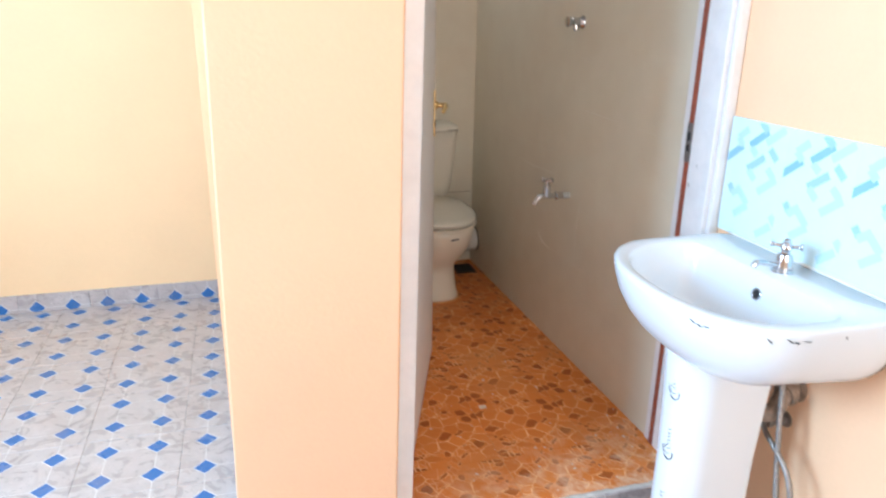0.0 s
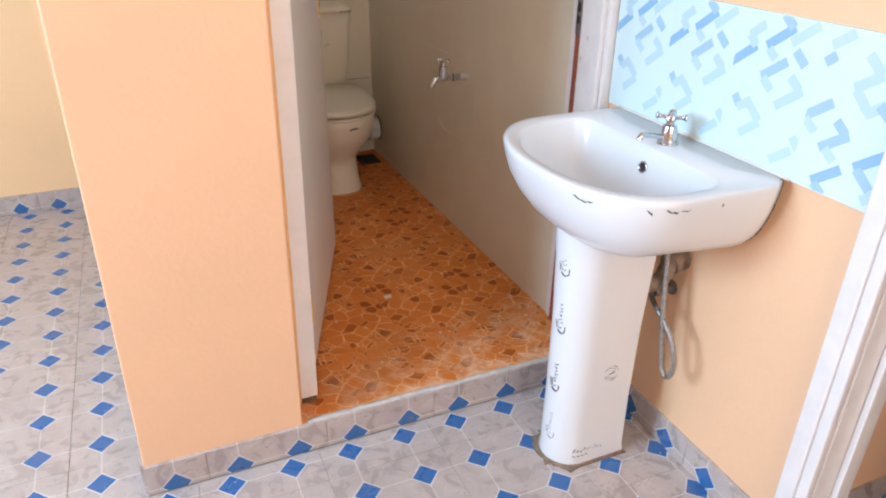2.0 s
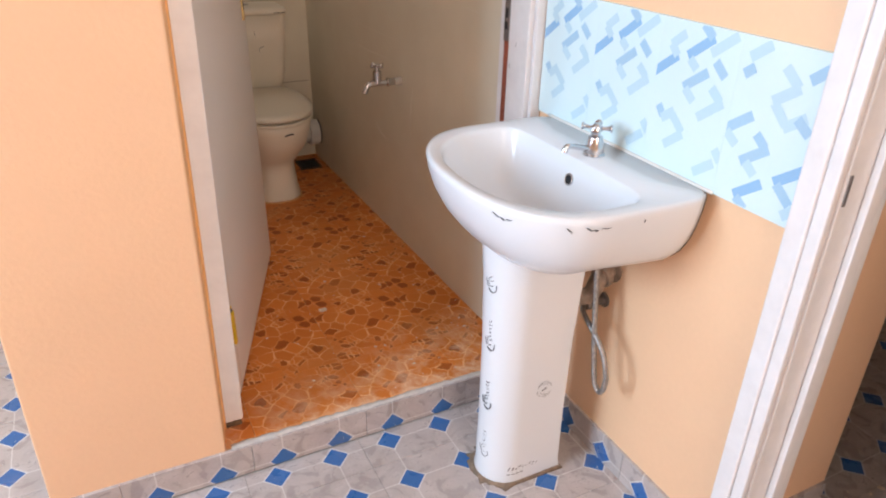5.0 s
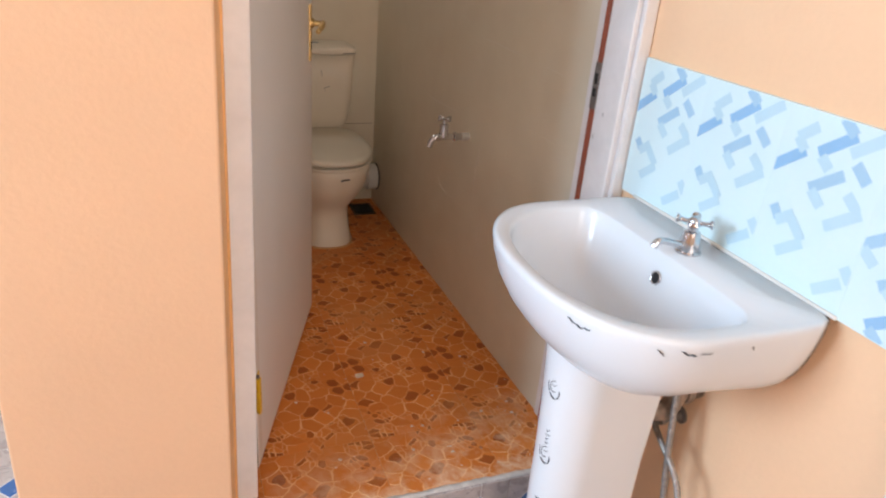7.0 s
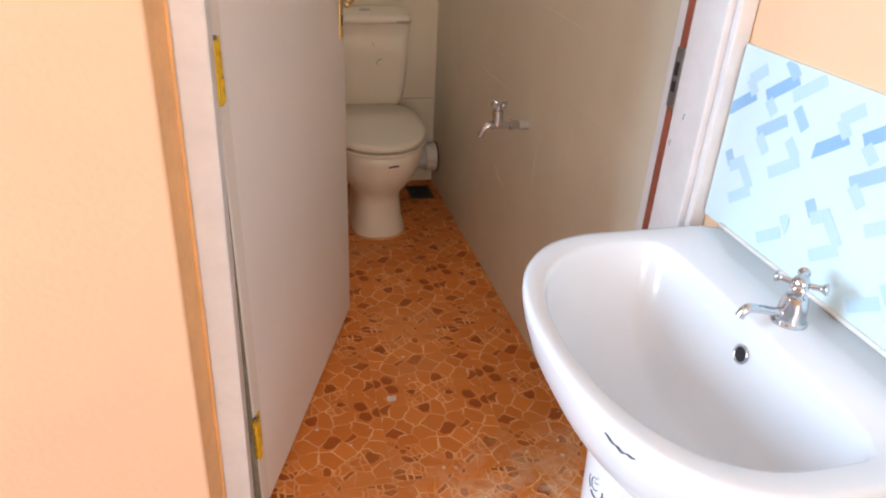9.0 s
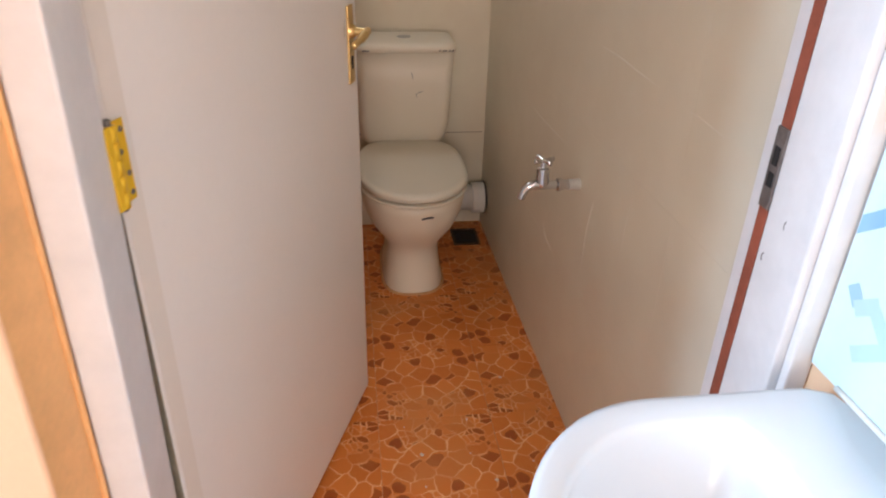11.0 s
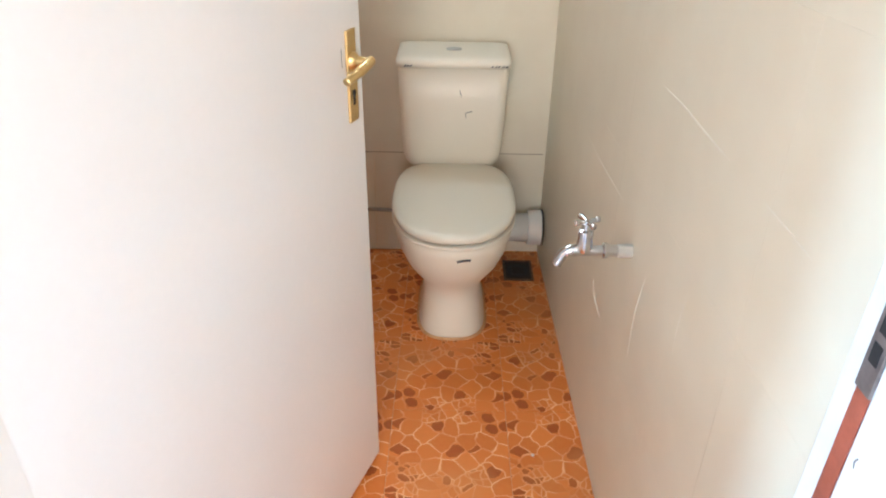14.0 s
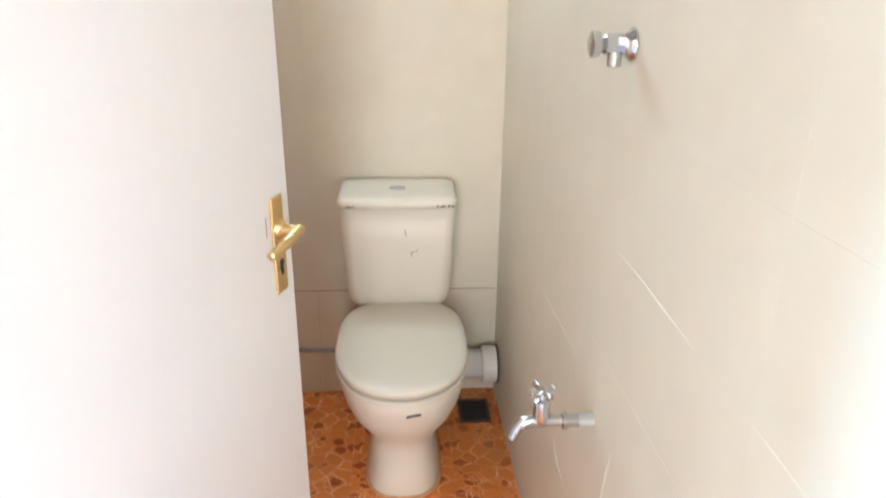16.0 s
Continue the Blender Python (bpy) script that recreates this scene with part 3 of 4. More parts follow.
def basin():
    cx, n = 1.06, 72

    def reach(a, front, fe, back, be, half):
        c, s = math.cos(a), math.sin(a)      # c > 0 runs to the front
        u, e = (front, fe) if c > 0 else (back, be)
        return ((abs(c) / u) ** e + (abs(s) / half) ** e) ** (-1 / e)

    angles = [2 * math.pi * (k + 0.5) / n for k in range(n)]

    def outer(k, z, kv=None):
        ring = []
        for a in angles:
            r = reach(a, 0.215, 2.35, 0.224, 14, 0.293)
            u, v = r * math.cos(a), r * math.sin(a)
            if u > 0:
                u *= k
                v *= k if kv is None else kv
            else:
                kk = k if kv is None else kv
                v *= kk + (1 - kk) * 0.36 * min(1, -u / 0.224)
            ring.append((cx - u, BY + v, z))
        return ring

    def inner(k, z, push=0.0):
        ring = []
        for a in angles:
            r = reach(a, 0.187, 2.3, 0.096, 7.5, 0.252) * k
            ring.append((cx - r * math.cos(a) - push, BY + r * math.sin(a), z))
        return ring

    rings = [outer(0.40, 0.690, 0.42), outer(0.46, 0.692, 0.52), outer(0.58, 0.705, 0.66), outer(0.72, 0.732, 0.79), outer(0.83, 0.763, 0.88), outer(0.92, 0.80, 0.945),
             outer(0.975, 0.838, 0.985), outer(0.995, 0.860, 0.998), outer(0.998, 0.869, 0.999), outer(0.985, 0.8745, 0.99),
             outer(0.955, 0.8755, 0.965), inner(1.015, 0.8745), inner(0.995, 0.871), inner(0.982, 0.861), inner(0.94, 0.82, 0.004), inner(0.86, 0.782, 0.012), inner(0.76, 0.757, 0.02), inner(0.58, 0.738, 0.02), inner(0.33, 0.728, 0.02), inner(0.1, 0.724, 0.02)]
    root = loft("basin", rings, CERAMIC, origin=(1.2, BY, 0))
    tagged(root, "white ceramic pedestal wash basin with dark chips and chrome tap", "wash basin")
    # pedestal, open at the back
    half, back, front, PY = 0.073, 1.165, 1.035, BY + 0.010
    plan = [(back, half)] + [(front - math.sin(t) * half, math.cos(t) * half) for t in (math.pi * k / 20 for k in range(21))] + [(back, -half)]
    inn = [(x + 0.012 if x < back else x, v * 0.86) for x, v in reversed(plan)]
    closed = plan + inn

    def ped(s, z, grow=0.0):
        return [(1.06 + (x - 1.06) * s - grow, PY + v * s, z) for x, v in closed]

    pedestal = loft("pedestal", [ped(1.03, 0.0), ped(1.04, 0.008), ped(1.005, 0.03), ped(0.985, 0.2), ped(1.0, 0.42), ped(1.06, 0.60), ped(1.13, 0.70)], CERAMIC)
    pedestal.data.set_sharp_from_angle(angle=radians(50))
    attach(pedestal, root)
    r = random.Random(8)
    wob = [r.uniform(0.004, 0.02) for _ in closed]
    bed = [[(1.06 + (x - 1.06) * 1.06 + (-g if x < 1.1 else g * 0.3) * w, PY + v * 1.06 + math.copysign(g, v) * w, z) for (x, v), g in zip(closed, wob)] for w, z in ((1.0, 0.0006), (0.6, 0.004), (0.2, 0.006))]
    attach(loft("mortar_bed", bed, MORTAR), root)
    # overflow ring
    at = Vector((1.1475, BY - 0.004, 0.824))
    ax = Vector((-0.975, 0, 0.22))
    attach(turned("overflow_hole", at - ax * 0.01, ax, [(0, 0.0115), (0.0125, 0.0115)], BLACK, 16), root)
    ring = [at + ax * 0.003 + (Vector((0, 1, 0)) * math.cos(t) + ax.cross(Vector((0, 1, 0))) * math.sin(t)) * 0.0125 for t in (2 * math.pi * k / 24 for k in range(25))]
    attach(tube("overflow_ring", ring, 0.0022, CHROME, 8, smooth_path=False), root)
    # chips in the glaze, on the outside just under the rim
    def chip(a0, a1, z0, z1, wide):
        pts = []
        for i in range(9):
            s = i / 8
            a = a0 + (a1 - a0) * s
            z = z0 + (z1 - z0) * s + 0.0012 * math.sin(s * 7)
            k = 0.975 + (z - 0.838) * 0.9
            r = reach(a, 0.215, 2.35, 0.224, 14, 0.293)
            u, v = r * math.cos(a) * k, r * math.sin(a) * (k + 0.008)
            pts.append((cx - u - 0.001 * math.cos(a), BY + v + 0.001 * math.sin(a), z))
        attach(tube("chip", pts, [wide * (0.35 + 0.65 * math.sin(math.pi * i / 8)) for i in range(9)], INK, 6, smooth_path=False), root)
    chip(radians(-36), radians(-40), 0.856, 0.850, 0.0013)
    chip(radians(-40), radians(-43), 0.850, 0.8485, 0.0015)
    chip(radians(-43), radians(-46), 0.850, 0.853, 0.0012)
    chip(radians(-74), radians(-77), 0.859, 0.853, 0.0016)
    chip(radians(-77), radians(-79), 0.853, 0.853, 0.0018)
    chip(radians(-80), radians(-84), 0.855, 0.856, 0.0009)
    chip(radians(-67), radians(-69), 0.857, 0.852, 0.0012)
    chip(radians(-68.5), radians(-69.5), 0.851, 0.848, 0.0009)
    chip(radians(-99), radians(-99.6), 0.858, 0.850, 0.0011)
    # dark line standing in for shade in the gap between basin and wall
    joint = [max(ring, key=lambda p: p[0] + 0.6 * (BY - p[1])) for ring in rings[2:11]]
    attach(tube("joint", [(x - 0.0005, y + 0.0004, z) for x, y, z in joint], 0.0015, GAPSHADE, 6), root)
    # printed marks on the pedestal front
    def surface(side, z, off):
        s = 0.985 + (0.0 if z < 0.42 else (z - 0.42) * 0.35)
        if side < 0.5 * math.pi * half:
            t = side / half
            return (1.06 + (front - math.cos(t) * (half + off) - 1.06) * s, PY - math.sin(t) * (half + off) * s, z)
        return (1.06 + (front + side - 0.5 * math.pi * half - 1.06) * s, PY - (half + off) * s, z)
    def stroke(points, wide):
        attach(tube("printed_mark", [surface(a, z, 0.0012) for a, z in points], wide, INK, 5, smooth_path=False), root)
    fade = random.Random(21)
    for z, bold in ((0.62, 1.0), (0.455, 1.25), (0.275, 1.1), (0.115, 0.7)):
        # broken ring with a slanted illegible script running up out of it
        for d0, d1, w in ((150, 215, 0.0011), (225, 290, 0.0019), (300, 372, 0.0014)):
            stroke([(0.014 + 0.015 * math.cos(t) - 0.004 * math.sin(t), z - 0.020 + 0.021 * math.sin(t)) for t in (radians(d) for d in range(d0, d1, 9))], w * bold)
        stroke([(0.013 + 0.008 * math.cos(t), z - 0.016 + 0.012 * math.sin(t)) for t in (radians(d) for d in range(100, 330, 22))], 0.0010 * bold)
        for i in range(6):
            zz = z - 0.014 + i * 0.0105
            stroke([(0.010 + fade.uniform(0, 0.003), zz + 0.003), (0.015, zz), (0.021 + fade.uniform(-0.003, 0.002), zz + 0.006)], fade.uniform(0.0006, 0.0010) * bold)
    for d0, d1 in ((10, 95), (110, 170), (185, 240), (262, 340)):
        stroke([(0.176 + 0.021 * math.cos(t), 0.290 + 0.023 * math.sin(t)) for t in (radians(d) for d in range(d0, d1, 12))], 0.0006)
    for d0, d1 in ((40, 120), (200, 300)):
        stroke([(0.176 + 0.014 * math.cos(t), 0.290 + 0.016 * math.sin(t)) for t in (radians(d) for d in range(d0, d1, 14))], 0.0005)
    stroke([(0.168, 0.287), (0.184, 0.293)], 0.0010)
    for i in range(9):
        stroke([(0.088 + i * 0.0105, 0.046 + fade.uniform(-0.003, 0.003)), (0.093 + i * 0.0105, 0.057 - 0.004 * (i % 3))], 0.0015 if i < 4 else 0.0008)
    for i in range(4):
        stroke([(0.086 + i * 0.013, 0.031 + 0.001 * (i % 2)), (0.094 + i * 0.013, 0.0305)], 0.0016)
    for i in range(2):
        stroke([(0.185 + i * 0.014, 0.655 + 0.006 * i), (0.189 + i * 0.014, 0.659 + 0.006 * i)], 0.0013)
    # tap on the deck
    tx, ty = 1.207, BY - 0.003
    tap = turned("tap", (tx, ty, 0.873), (0, 0, 1), [(0, 0.025), (0.005, 0.025), (0.007, 0.0215), (0.03, 0.0185), (0.044, 0.0155), (0.047, 0.010), (0.054, 0.009), (0.056, 0.0125), (0.066, 0.0125), (0.072, 0.009), (0.074, 0.004)], CHROME, 20)
    tagged(tap, "chrome basin tap with a cross handle")
    attach(tap, root)
    attach(tube("spout", [(tx, ty, 0.886), (tx - 0.03, ty, 0.894), (tx - 0.06, ty, 0.902), (tx - 0.076, ty, 0.902), (tx - 0.083, ty, 0.891)], 0.0068, CHROME), root)
    for d in ((1, 1), (1, -1), (-1, 1), (-1, -1)):
        attach(tube("handle_arm", [(tx, ty, 0.935), (tx + 0.017 * d[0], ty + 0.017 * d[1], 0.937), (tx + 0.0245 * d[0], ty + 0.0245 * d[1], 0.938)], [0.0045] * 9 + [0.005, 0.006, 0.0078, 0.0088, 0.0090, 0.0086, 0.0072, 0.004], CHROME, 12), root)
    # sealant bead along the wall
    attach(tube("sealant", [(1.282, BY - 0.283, 0.877), (1.282, BY, 0.878), (1.282, BY + 0.283, 0.877)], 0.004, PVC, 8), root)


basin()


def basin_plumbing():
    root = tube("waste_trap", [(1.175, 1.195, 0.69), (1.175, 1.195, 0.60), (1.18, 1.19, 0.545), (1.198, 1.178, 0.520), (1.222, 1.170, 0.530), (1.238, 1.172, 0.558), (1.262, 1.180, 0.572), (1.294, 1.188, 0.572)], 0.021, STAINED, 14, origin=(1.2, 1.19, 0.6))
    tagged(root, "brown-stained plastic waste trap behind the basin pedestal", "waste trap")
    attach(turned("nut", (1.175, 1.195, 0.585), (0, 0, 1), [(0, 0.029), (0.004, 0.031), (0.026, 0.031), (0.03, 0.029)], STAINED, 12), root)
    attach(turned("nut", (1.245, 1.174, 0.565), (0.96, 0.25, 0.1), [(0, 0.027), (0.004, 0.030), (0.018, 0.030), (0.022, 0.027)], STAINED, 12), root)
    attach(turned("wall_flange", (1.294, 1.188, 0.572), (-1, 0, 0), [(0, 0.036), (0.003, 0.036), (0.007, 0.024)], STAINED, 20), root)
    valve = turned("stop_valve", (1.294, 1.20, 0.475), (-1, 0, 0), [(0, 0.02), (0.005, 0.02), (0.006, 0.011), (0.04, 0.011), (0.045, 0.014), (0.06, 0.014)], STEEL, 14, origin=(1.294, 1.20, 0.475))
    tagged(valve, "dark metal stop valve on the wall under the basin", "valve")
    hose = tube("braided_hose", [(1.235, 1.205, 0.475), (1.22, 1.19, 0.470), (1.207, 1.150, 0.460), (1.205, 1.108, 0.438), (1.205, 1.076, 0.405), (1.205, 1.058, 0.360), (1.205, 1.060, 0.318), (1.205, 1.076, 0.300), (1.205, 1.094, 0.318), (1.205, 1.104, 0.36), (1.205, 1.117, 0.43), (1.205, 1.130, 0.515), (1.207, 1.143, 0.60), (1.21, 1.158, 0.70)], 0.0068, BRAID, 10, origin=(1.2, 1.1, 0.4))
    tagged(hose, "braided steel water hose hanging in a loop under the basin", "hose")


basin_plumbing()


def backsplash():
    """Four wall tiles printed with a herringbone of white and blue bars."""
    root = structure(new("backsplash"), "white and blue zigzag-patterned tile splashback over the basin")
    root.location = (EAST, 1.15, 0.875)
    w, h, depth = 0.206, 0.306, 0.010

    def clip(poly):
        for axis, lim, sign in ((0, 0.0015, 1), (0, w - 0.0015, -1), (1, 0.0015, 1), (1, h - 0.0015, -1)):
            out = []
            for i, p in enumerate(poly):
                q = poly[(i + 1) % len(poly)]
                a, b = sign * (p[axis] - lim), sign * (q[axis] - lim)
                if a >= 0:
                    out.append(p)
                if (a > 0 > b) or (a < 0 < b):
                    t = a / (a - b)
                    out.append((p[0] + (q[0] - p[0]) * t, p[1] + (q[1] - p[1]) * t))
            poly = out
            if not poly:
                return poly
        return poly

    # bars of the print: start, end, shade
    common = [
        (0.000, 0.197, 0.052, 0.236, 3), (0.050, 0.240, 0.036, 0.254, 1), (0.036, 0.258, 0.064, 0.280, 1),
        (0.083, 0.245, 0.136, 0.284, 3), (0.132, 0.288, 0.112, 0.304, 2), (0.140, 0.260, 0.190, 0.297, 1),
        (0.090, 0.236, 0.105, 0.224, 1), (0.155, 0.243, 0.177, 0.224, 2), (0.085, 0.184, 0.135, 0.220, 2),
        (0.090, 0.178, 0.110, 0.162, 1), (0.134, 0.135, 0.184, 0.173, 1), (0.176, 0.178, 0.156, 0.194, 1),
        (0.026, 0.128, 0.038, 0.114, 2), (0.040, 0.108, 0.066, 0.127, 1), (0.068, 0.119, 0.096, 0.095, 1),
        (0.058, 0.056, 0.098, 0.087, 1), (0.192, 0.083, 0.206, 0.068, 1), (0.150, 0.026, 0.190, 0.056, 1),
    ]
    end_tile = [
        (0.000, 0.134, 0.050, 0.170, 2), (0.005, 0.127, 0.026, 0.112, 1), (0.050, 0.086, 0.098, 0.121, 2),
        (0.090, 0.126, 0.072, 0.140, 2), (0.062, 0.084, 0.080, 0.070, 1), (0.052, 0.020, 0.100, 0.056, 3),
        (0.058, 0.013, 0.076, 0.001, 2), (0.130, 0.073, 0.181, 0.111, 3), (0.136, 0.067, 0.165, 0.043, 2),
        (0.161, 0.020, 0.187, 0.042, 1), (0.089, 0.209, 0.131, 0.238, 1), (0.127, 0.243, 0.100, 0.266, 1),
        (0.094, 0.202, 0.120, 0.176, 1), (0.122, 0.170, 0.156, 0.194, 1), (0.145, 0.188, 0.168, 0.171, 2),
        (0.151, 0.259, 0.190, 0.290, 2), (0.024, 0.272, 0.058, 0.296, 1), (0.018, 0.241, 0.032, 0.252, 2),
    ]
    half = 0.0097

    def printed(bars):
        """One tile's mesh with its bars laid a hair proud of the glaze."""
        verts, faces, index = [], [], []
        for k, (u0, z0, u1, z1, shade) in enumerate(bars):
            a, b = Vector((u0, z0)), Vector((u1, z1))
            d = (b - a).normalized()
            n = Vector((-d.y, d.x)) * half
            a, b = a - d * 0.004, b + d * 0.004
            poly = clip([tuple(p) for p in (a - n, b - n, b + n, a + n)])
            if len(poly) < 3:
                continue
            base = len(verts)
            verts.extend([(-depth - 0.0004 - 0.00002 * k, -p[0], p[1]) for p in poly])
            faces.append(tuple(range(base, base + len(poly))))
            index.append(shade)
        body = [(0.0001, 0), (w - 0.0001, 0), (w - 0.0001, h), (0.0001, h)]
        base = len(verts)
        verts += [(-depth, -p[0], p[1]) for p in body] + [(0.0, -p[0], p[1]) for p in body]
        for f in ((0, 1, 2, 3), (4, 7, 6, 5), (0, 4, 5, 1), (1, 5, 6, 2), (2, 6, 7, 3), (3, 7, 4, 0)):
            faces.append(tuple(base + q for q in f))
            index.append(0)
        return mesh("tile", verts, faces, PATTERN, index=index)

    first, last = printed(common), printed(end_tile)
    for k, ob in enumerate((first, new("tile", first.data), new("tile", first.data), last)):
        ob.matrix_basis = Matrix.Translation((EAST - 0.0005, 1.55 - w * k, 0.875))
        attach(ob, root)


backsplash()


# ---- toilet ----
TX = 0.908


def toilet():
    n = 56

    def egg(front, back, half, z, square=2.2, backsquare=3.5, cy=3.12):
        ring = []
        for k in range(n):
            a = 2 * math.pi * (k + 0.5) / n
            c, s = math.cos(a), math.sin(a)
            u, e = (cy - front, square) if c > 0 else (back - cy, backsquare)
            r = ((abs(c) / u) ** e + (abs(s) / half) ** e) ** (-1 / e)
            ring.append((TX + r * s, cy - r * c, z))
        return ring

    pan = loft("toilet", [egg(2.985, 3.40, 0.105, BATH, 2.6, 4), egg(2.983, 3.40, 0.107, BATH + 0.012, 2.6, 4), egg(2.996, 3.39, 0.099, BATH + 0.05, 2.6, 4), egg(3.006, 3.39, 0.091, BATH + 0.13, 2.5, 4), egg(3.0, 3.40, 0.091, BATH + 0.17, 2.4, 4),
                          egg(2.965, 3.42, 0.115, BATH + 0.205), egg(2.925, 3.44, 0.145, BATH + 0.25), egg(2.895, 3.45, 0.166, BATH + 0.30), egg(2.88, 3.46, 0.178, BATH + 0.35), egg(2.876, 3.46, 0.181, BATH + 0.378), egg(2.882, 3.455, 0.176, BATH + 0.386)], PANCERAMIC, origin=(TX, 3.2, BATH))
    tagged(pan, "cream ceramic close-coupled toilet with its lid closed", "toilet")
    foot = loft("mortar_bed", [egg(2.974, 3.41, 0.115, BATH + 0.0004, 2.6, 4), egg(2.979, 3.405, 0.111, BATH + 0.0035, 2.6, 4), egg(2.99, 3.395, 0.10, BATH + 0.0045, 2.6, 4)], ORANGEGROUT)
    attach(foot, pan)
    z = BATH + 0.390
    seat = loft("seat", [egg(2.872, 3.39, 0.178, z - 0.003), egg(2.8635, 3.39, 0.1875, z + 0.001), egg(2.8635, 3.39, 0.1875, z + 0.0075), egg(2.869, 3.39, 0.182, z + 0.0095), egg(2.90, 3.385, 0.155, z + 0.0095)], SEAT)
    lid = loft("lid", [egg(2.915, 3.385, 0.145, z + 0.0165), egg(2.870, 3.388, 0.182, z + 0.0175), egg(2.865, 3.39, 0.1865, z + 0.020), egg(2.8645, 3.40, 0.187, z + 0.033), egg(2.869, 3.395, 0.182, z + 0.040), egg(2.888, 3.385, 0.164, z + 0.0435), egg(3.0, 3.27, 0.07, z + 0.046)], SEAT)
    attach(seat, pan)
    attach(lid, pan)
    # cistern, tapering to a rounded foot
    def rrect(half, y0, y1, z, r, m=6):
        ring = []
        cs = [(TX - 0.008 + half - r, y0 + r, -90), (TX - 0.008 + half - r, y1 - r, 0), (TX - 0.008 - half + r, y1 - r, 90), (TX - 0.008 - half + r, y0 + r, 180)]
        for x, y, a0 in cs:
            for i in range(m + 1):
                a = radians(a0 + 90 * i / m)
                ring.append((x + r * math.cos(a), y + r * math.sin(a), z))
        return ring
    cist = loft("cistern", [rrect(0.125, 3.405, 3.50, 0.500, 0.03), rrect(0.14, 3.392, 3.51, 0.508, 0.035), rrect(0.153, 3.376, 3.52, 0.528, 0.035), rrect(0.161, 3.362, 3.525, 0.555, 0.035), rrect(0.164, 3.348, 3.53, 0.60, 0.034), rrect(0.167, 3.314, 3.53, 0.74, 0.034), rrect(0.171, 3.288, 3.535, 0.868, 0.034)], PANCERAMIC)
    attach(cist, pan)
    cl = loft("cistern_lid", [rrect(0.170, 3.286, 3.536, 0.871, 0.034), rrect(0.176, 3.279, 3.537, 0.873, 0.036), rrect(0.176, 3.279, 3.525, 0.886, 0.036), rrect(0.173, 3.282, 3.52, 0.895, 0.036), rrect(0.163, 3.294, 3.49, 0.901, 0.036), rrect(0.12, 3.33, 3.455, 0.903, 0.03)], PANCERAMIC)
    attach(cl, pan)
    ring = [(TX - 0.008 + 0.024 * math.cos(t), 3.385 + 0.014 * math.sin(t)) for t in (2 * math.pi * k / 24 for k in range(24))]
    attach(loft("flush_button", [[(x, y, 0.900) for x, y in ring], [(x, y, 0.907) for x, y in ring], [(TX - 0.008 + (x - TX + 0.008) * 0.85, 3.385 + (y - 3.385) * 0.85, 0.9085) for x, y in ring]], GREYPVC), pan)
    # dark maker's mark on the bowl, scuffs on the cistern
    attach(tube("printed_mark", [(TX + 0.010, 2.8795, 0.438), (TX + 0.03, 2.8805, 0.442), (TX + 0.048, 2.885, 0.441)], 0.0035, INK, 6), pan)
    attach(tube("scuff", [(TX + 0.012, 3.302, 0.800), (TX + 0.018, 3.3085, 0.773)], 0.0013, INK, 5, smooth_path=False), pan)
    attach(tube("scuff", [(TX + 0.03, 3.3205, 0.716), (TX + 0.034, 3.319, 0.723), (TX + 0.052, 3.3175, 0.728)], 0.0016, INK, 5, smooth_path=False), pan)
    attach(tube("scuff", [(TX + 0.032, 3.3205, 0.715), (TX + 0.034, 3.3235, 0.702)], 0.0009, INK, 5, smooth_path=False), pan)
    for dx in (-0.157, -0.149, -0.140, 0.104, 0.116, 0.124, 0.137, 0.148):
        attach(tube("scuff", [(TX + dx, 3.2795, 0.8765), (TX + dx + 0.007, 3.2785, 0.8815)], 0.0019, INK, 5, smooth_path=False), pan)
    # waste outlet to the wall
    out = tube("waste_pipe", [(TX + 0.05, 3.46, 0.248), (1.19, 3.46, 0.246)], 0.052, PVC, 20, smooth_path=False, origin=(1.1, 3.46, 0.2))
    tagged(out, "white plastic soil pipe from the toilet to the wall", "soil pipe")
    attach(turned("collar", (1.180, 3.46, 0.246), (1, 0, 0), [(0, 0.052), (0.001, 0.064), (0.048, 0.064), (0.049, 0.05)], PVC, 24), out)
    attach(turned("seal", (1.228, 3.46, 0.246), (1, 0, 0), [(0, 0.066), (0.005, 0.066)], BLACK, 24), out)
    hose = tube("supply_hose", [(0.30, NORTH - 0.012, 0.275), (0.5, NORTH - 0.012, 0.272), (0.66, NORTH - 0.014, 0.268), (0.74, NORTH - 0.03, 0.272), (0.775, 3.50, 0.32), (0.78, 3.47, 0.49)], 0.007, GREY, 10, origin=(0.6, NORTH - 0.01, 0.27))
    tagged(hose, "thin grey water hose along the wall behind the toilet", "hose")


toilet()


def floor_drain():
    x0, x1, y0, y1 = 1.098, 1.205, 3.335, 3.47
    root = bevel(box("floor_drain", x0, x1, y0, y1, BATH - 0.002, BATH + 0.003, DRAIN), 0.001)
    tagged(root, "dark square metal floor drain beside the toilet", "floor drain")
    for a in ((x0, x1, y0, y0 + 0.008), (x0, x1, y1 - 0.008, y1), (x0, x0 + 0.008, y0 + 0.009, y1 - 0.009), (x1 - 0.008, x1, y0 + 0.009, y1 - 0.009)):
        attach(box("rim", *a, BATH + 0.0035, BATH + 0.006, DIRT), root)
    attach(turned("bowl", ((x0 + x1) / 2, (y0 + y1) / 2, BATH + 0.0032), (0, 0, 1), [(0, 0.04), (0.001, 0.04), (0.0015, 0.034)], BLACK, 20), root)
    attach(bevel(box("cover", x0 + 0.03, x1 - 0.03, y0 + 0.035, y1 - 0.05, BATH + 0.005, BATH + 0.008, DRAIN), 0.002), root)


floor_drain()


